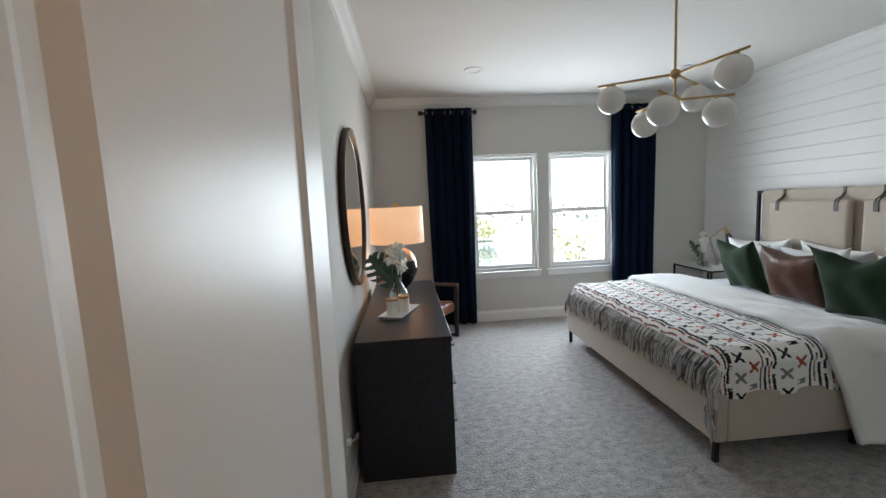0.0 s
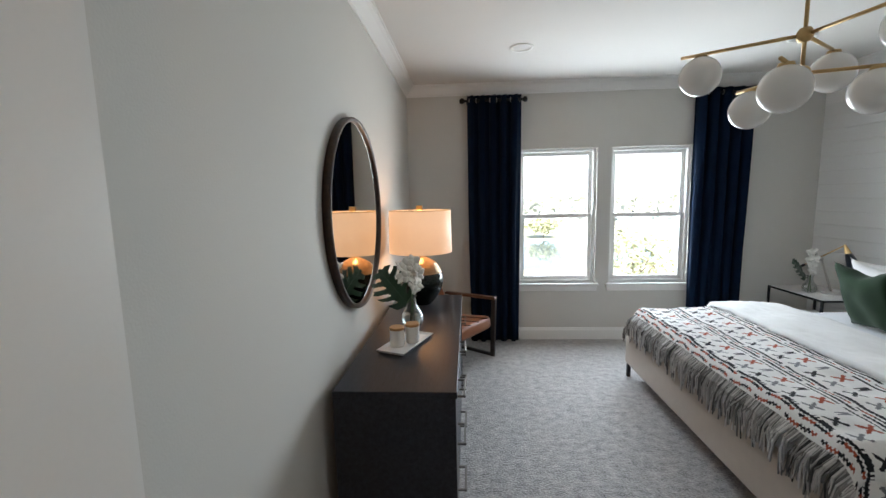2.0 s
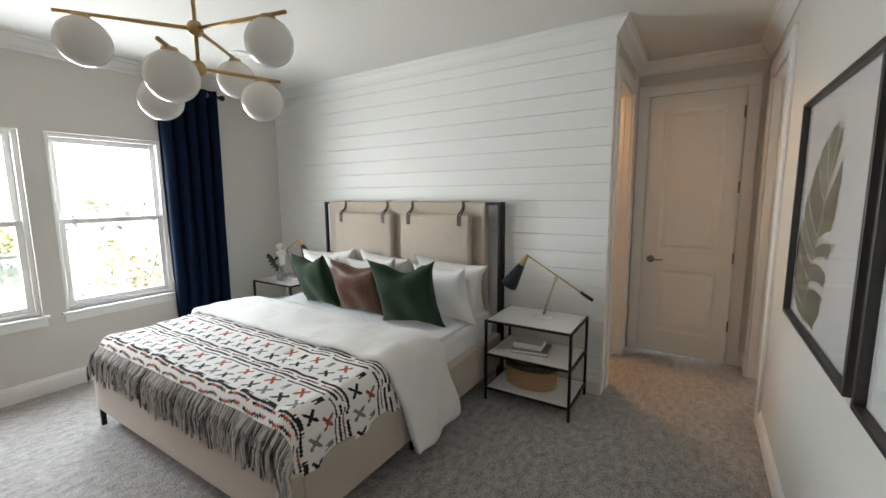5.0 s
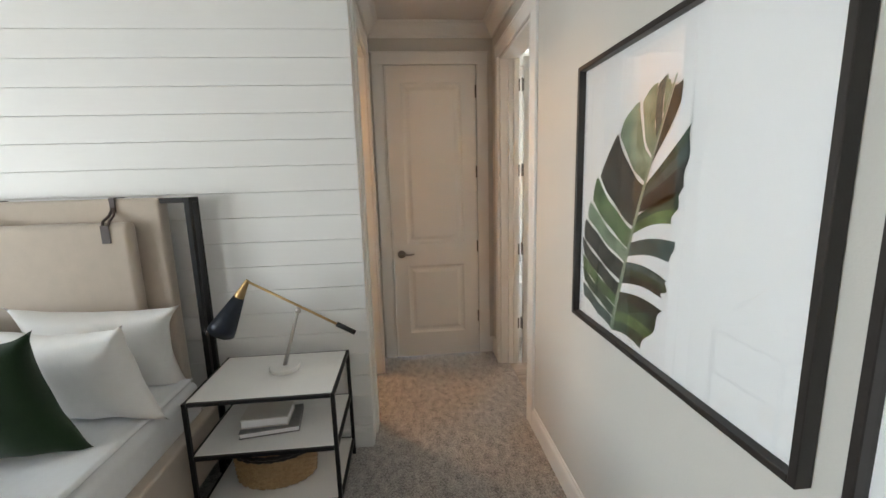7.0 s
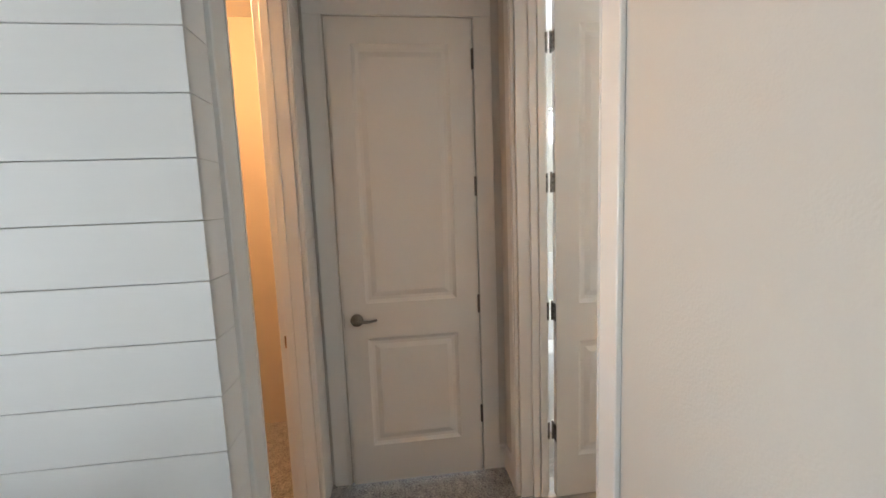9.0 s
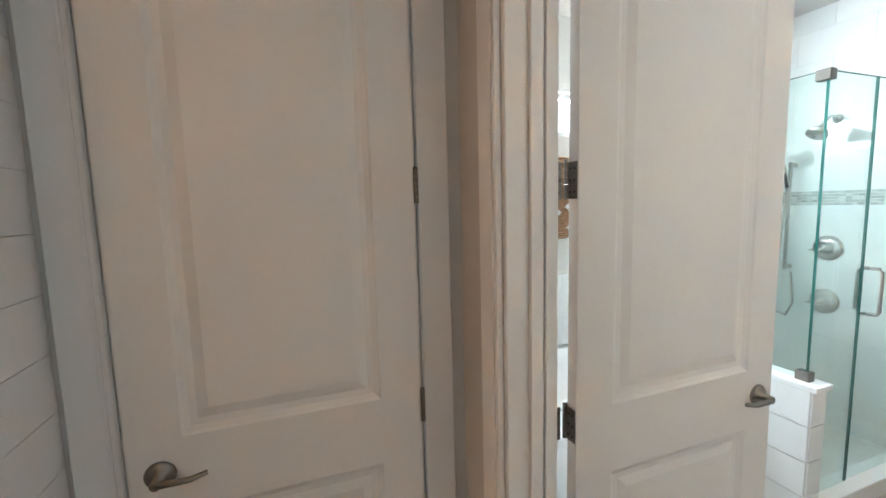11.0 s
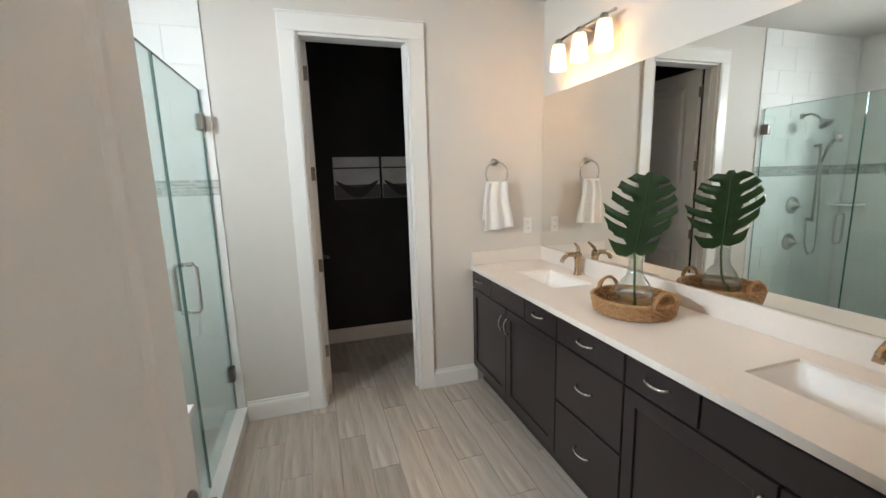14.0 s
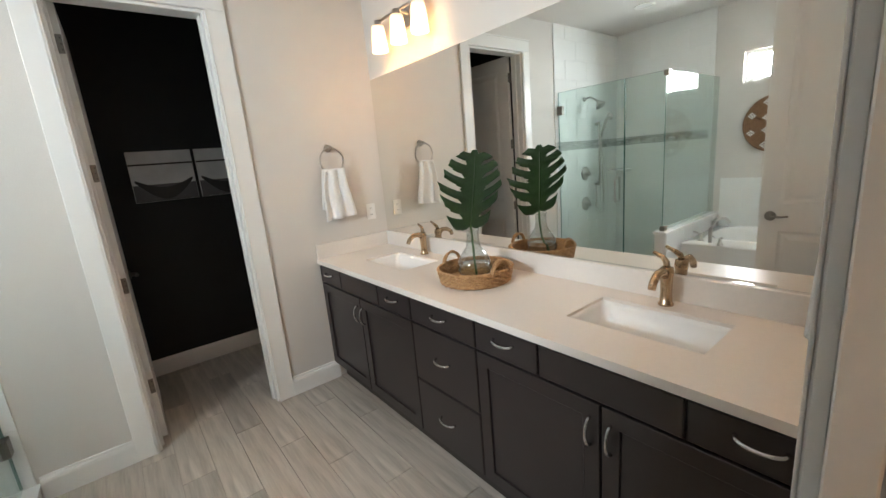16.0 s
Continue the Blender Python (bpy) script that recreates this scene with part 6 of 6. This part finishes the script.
part("spray_head", add_lathe(bmesh.new(), [(0, 0), (0.045, 0.0), (0.05, 0.012), (0.02, 0.035), (0, 0.04)], 24, m=Matrix.Translation((0.02, 0.165, 1.765)) @ Euler((radians(-70), 0, 0)).to_matrix().to_4x4()), M_NICKEL, sb, smooth=True)
part("hose", tube([(0, 0.075, 1.55), (0.02, 0.08, 1.2), (0.05, 0.08, 0.80), (0.03, 0.08, 0.68), (-0.03, 0.07, 0.66), (-0.06, 0.05, 0.75), (-0.02, 0.02, 0.96)], 0.007, 10), M_NICKEL, sb, smooth=True)
sf = thing("corner_shelf", Matrix.Translation((BATH_E - 0.012, BATH_S + 0.012, 1.20)), "white ceramic corner shelf in the shower", "shelf")
part("slab", prism([(0, 0)] + [(-0.2 * math.cos(radians(a)), 0.2 * math.sin(radians(a))) for a in range(0, 91, 10)], -0.02, 0.0), M_PORCELAIN, sf)

# tub
tb = thing("bathtub", Matrix.Identity(4), "white drop-in bathtub in a tiled deck", "bathtub")
TX0, TX1, TY0, TY1 = 5.72, BATH_E - 0.012, KY + 0.064, BATH_N - 0.004
bm = bmesh.new()
rings = []
ol = lambda ins, r: rounded(TX0 + ins, TX1 - ins, TY0 + ins, TY1 - ins, r)
for ins, z, r in ((0, 0.53, 0.01), (0, 0.55, 0.01), (0.10, 0.552, 0.2), (0.105, 0.575, 0.22), (0.125, 0.582, 0.22), (0.15, 0.572, 0.22), (0.17, 0.50, 0.22), (0.22, 0.20, 0.15), (0.30, 0.16, 0.10)):
    rings.append([bm.verts.new((x, y, z)) for x, y in ol(ins, r)])
for a, b in zip(rings, rings[1:]):
    for i in range(len(a)):
        j = (i + 1) % len(a)
        bm.faces.new((a[i], a[j], b[j], b[i]))
bm.faces.new(rings[-1])
part("basin", bm, M_PORCELAIN, tb, smooth=True)
part("apron", box(TX0 + 0.006, TY0, 0, TX0 + 0.03, TY1, 0.53), M_WHITETILE, tb, "white tiled apron")
tf = thing("tub_faucet", Matrix.Translation((5.79, -0.93, 0.552)) @ Matrix.Rotation(radians(33), 4, "Z"), "champagne bronze roman tub faucet with two handles", "faucet")
part("spout", tube([(0, 0, 0), (0, 0, 0.13), (0.02, 0.0, 0.19), (0.07, 0.01, 0.225), (0.13, 0.02, 0.215), (0.165, 0.025, 0.175)], 0.016, 14), M_NICKEL, tf, smooth=True)
for y in (-0.12, 0.12):
    part("handle", lathe([(0, 0), (0.026, 0), (0.024, 0.012), (0.012, 0.03), (0.014, 0.06), (0, 0.064)], 20, at=(0, y, 0)), M_NICKEL, tf, smooth=True)
    part("lever", tube([(0, y, 0.055), (-0.02, y * 1.25, 0.075), (-0.03, y * 1.5, 0.08)], 0.008, 10), M_NICKEL, tf, smooth=True)

# round woven wall basket above the tub
wb = thing("wall_basket", Matrix.Translation((BATH_E, -0.70, 1.576)), "round brown woven wall basket with pale diamonds", "wall decoration")
bm = bmesh.new()
r = 0.015
while r < 0.272:
    add_tube(bm, [(-0.02 - 0.03 * (r / 0.25) ** 2, r * (1 + 0.004 * math.sin(40 * a)) * math.cos(a), r * math.sin(a)) for a in [2 * math.pi * i / 72 for i in range(72)]], 0.0085, 6, True)
    r += 0.0155
part("weave", bm, M_BASKET, wb, smooth=True)
for k in range(13):
    ring = k > 4
    a = 2 * math.pi * (k / 8 + 0.06 if ring else k / 5)
    rr = 0.215 if ring else 0.10
    y, z = rr * math.cos(a), rr * math.sin(a)
    b = bmesh.new()
    for i in (-1, 0, 1):
        for j in (-1, 0, 1):
            p, q = y + (i - j) * 0.013, z + (i + j) * 0.011
            add_box(b, -0.064 - 0.004 * ring, p - 0.0055, q - 0.0055, -0.034, p + 0.0055, q + 0.0055)
    part("diamond", b, M_PAPER, wb, "pale woven diamond")

# strike plate on the side room jamb
sp = thing("strike_plate", Matrix.Translation((5.137, HALL_N + 0.085, 0.935)), "satin nickel strike plate on the door jamb", "strike plate")
part("plate", box(-0.003, -0.014, -0.028, 0.0, 0.014, 0.028, 0.0008, 1), M_BRONZE, sp)
part("hole", box(-0.0034, -0.006, -0.012, -0.003, 0.006, 0.012), M_FELT, sp)



def wire_shelf(x0, x1, y0, y1, z):
    """A coated wire closet shelf with a front lip and hanging rail."""
    w = thing("wire_shelf", Matrix.Translation((0, 0, z)), "white coated wire closet shelf fixed to the wall", "shelf", "closet shelves")
    b = bmesh.new()
    n = int((x1 - x0) / 0.03)
    for k in range(n + 1):
        x = x0 + (x1 - x0) * k / n
        add_tube(b, [(x, y1, 0), (x, y0, 0), (x, y0, -0.05)], 0.0022, 5)
    part("wires", b, M_PLASTIC, w)
    for y, dz in ((y0, 0.0), (y0, -0.05), ((y0 + y1) / 2, -0.004), (y1 - 0.003, -0.004)):
        part("rail", tube([(x0, y, dz - 0.004), (x1, y, dz - 0.004)], 0.004, 6), M_PLASTIC, w, smooth=True)
    for k in range(3):
        x = x0 + 0.1 + (x1 - x0 - 0.2) * k / 2
        part("brace", tube([(x, y0, -0.05), (x, y1 - 0.004, -0.30)], 0.005, 6), M_PLASTIC, w, smooth=True)
    return w


wire_shelf(4.40, 6.19, 2.54, 2.848, 2.12)
wire_shelf(4.40, 6.19, 2.54, 2.848, 1.05)


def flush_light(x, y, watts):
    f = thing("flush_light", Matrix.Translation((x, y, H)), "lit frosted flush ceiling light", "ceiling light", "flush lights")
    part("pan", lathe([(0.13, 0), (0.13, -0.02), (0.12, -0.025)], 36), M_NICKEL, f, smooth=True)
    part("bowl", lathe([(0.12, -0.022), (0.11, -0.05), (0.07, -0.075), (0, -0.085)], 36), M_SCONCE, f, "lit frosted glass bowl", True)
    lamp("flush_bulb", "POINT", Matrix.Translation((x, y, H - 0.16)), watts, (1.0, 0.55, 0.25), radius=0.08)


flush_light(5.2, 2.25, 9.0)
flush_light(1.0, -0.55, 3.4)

# ---- outside ----
GZ = -3.1
structure("ground", box(-900, -900, GZ - 0.5, 900, 1500, GZ), M_GRASS, "dry mown grass and fields", "ground")
structure("water", prism([(-6 + 26 * math.cos(a) * (1 + 0.12 * math.sin(3 * a)), 36 + 11 * math.sin(a) * (1 + 0.15 * math.cos(2 * a))) for a in [2 * math.pi * i / 48 for i in range(48)]], GZ - 0.02, GZ + 0.01), M_POND, "pale still pond", "pond")
structure("water_far", prism([(30 + 40 * math.cos(a) * (1 + 0.12 * math.sin(3 * a)), 88 + 14 * math.sin(a)) for a in [2 * math.pi * i / 48 for i in range(48)]], GZ - 0.02, GZ + 0.01), M_POND, "pale distant pond", "pond")


def tree(x, y, height, spread, seed, label, leaves=1500, leaf=0.11):
    rnd = random.Random(seed)
    t = thing("tree", Matrix.Translation((x, y, GZ)), label, "tree", "trees")
    b = bmesh.new()
    add_tube(b, [(0, 0, 0), (0.05, 0.02, height * 0.3), (0.02, 0.08, height * 0.62), (0, 0, height * 0.9)], 0.02 * height, 8, r_end=0.004 * height)
    limbs = []
    for k in range(9):
        a = rnd.uniform(0, 6.28)
        z0 = height * rnd.uniform(0.28, 0.7)
        q = Vector((spread * rnd.uniform(0.5, 0.95) * math.cos(a), spread * rnd.uniform(0.5, 0.95) * math.sin(a), z0 + height * rnd.uniform(0.12, 0.3)))
        add_tube(b, [(0.03, 0.04, z0), q * 0.5 + Vector((0, 0, z0 * 0.42)), q], 0.008 * height, 6, r_end=0.002 * height)
        limbs.append(q)
    part("trunk", b, M_BARK, t, smooth=True)
    bm = bmesh.new()
    centres = limbs + [Vector((rnd.uniform(-0.5, 0.5) * spread, rnd.uniform(-0.5, 0.5) * spread, height * rnd.uniform(0.6, 0.98))) for _ in range(12)]
    for k in range(leaves):
        c = rnd.choice(centres)
        p = c + Vector((rnd.gauss(0, 0.24), rnd.gauss(0, 0.24), rnd.gauss(0, 0.18))) * spread
        m = Matrix.Translation(p) @ Euler((rnd.uniform(0, 6), rnd.uniform(0, 6), rnd.uniform(0, 6))).to_matrix().to_4x4()
        s = leaf * rnd.uniform(0.6, 1.3)
        v = [bm.verts.new(m @ Vector(q)) for q in ((0, -s, 0), (0.45 * s, 0, 0.1 * s), (0, s, 0), (-0.45 * s, 0, 0.1 * s))]
        bm.faces.new(v)
    part("crown", bm, M_BUSH, t)
    return t


tree(5.1, 12.0, 3.7, 0.95, 1, "leafy green tree outside the window", 1000, 0.09)
tree(1.2, 12.0, 2.3, 0.9, 2, "low green tree below the window", 1100, 0.10)
tree(-1.0, 30.0, 2.2, 0.8, 3, "small rounded green tree by the pond", 700, 0.14)
tree(9.0, 46.0, 2.2, 1.5, 4, "green tree beyond the pond", 1500, 0.25)
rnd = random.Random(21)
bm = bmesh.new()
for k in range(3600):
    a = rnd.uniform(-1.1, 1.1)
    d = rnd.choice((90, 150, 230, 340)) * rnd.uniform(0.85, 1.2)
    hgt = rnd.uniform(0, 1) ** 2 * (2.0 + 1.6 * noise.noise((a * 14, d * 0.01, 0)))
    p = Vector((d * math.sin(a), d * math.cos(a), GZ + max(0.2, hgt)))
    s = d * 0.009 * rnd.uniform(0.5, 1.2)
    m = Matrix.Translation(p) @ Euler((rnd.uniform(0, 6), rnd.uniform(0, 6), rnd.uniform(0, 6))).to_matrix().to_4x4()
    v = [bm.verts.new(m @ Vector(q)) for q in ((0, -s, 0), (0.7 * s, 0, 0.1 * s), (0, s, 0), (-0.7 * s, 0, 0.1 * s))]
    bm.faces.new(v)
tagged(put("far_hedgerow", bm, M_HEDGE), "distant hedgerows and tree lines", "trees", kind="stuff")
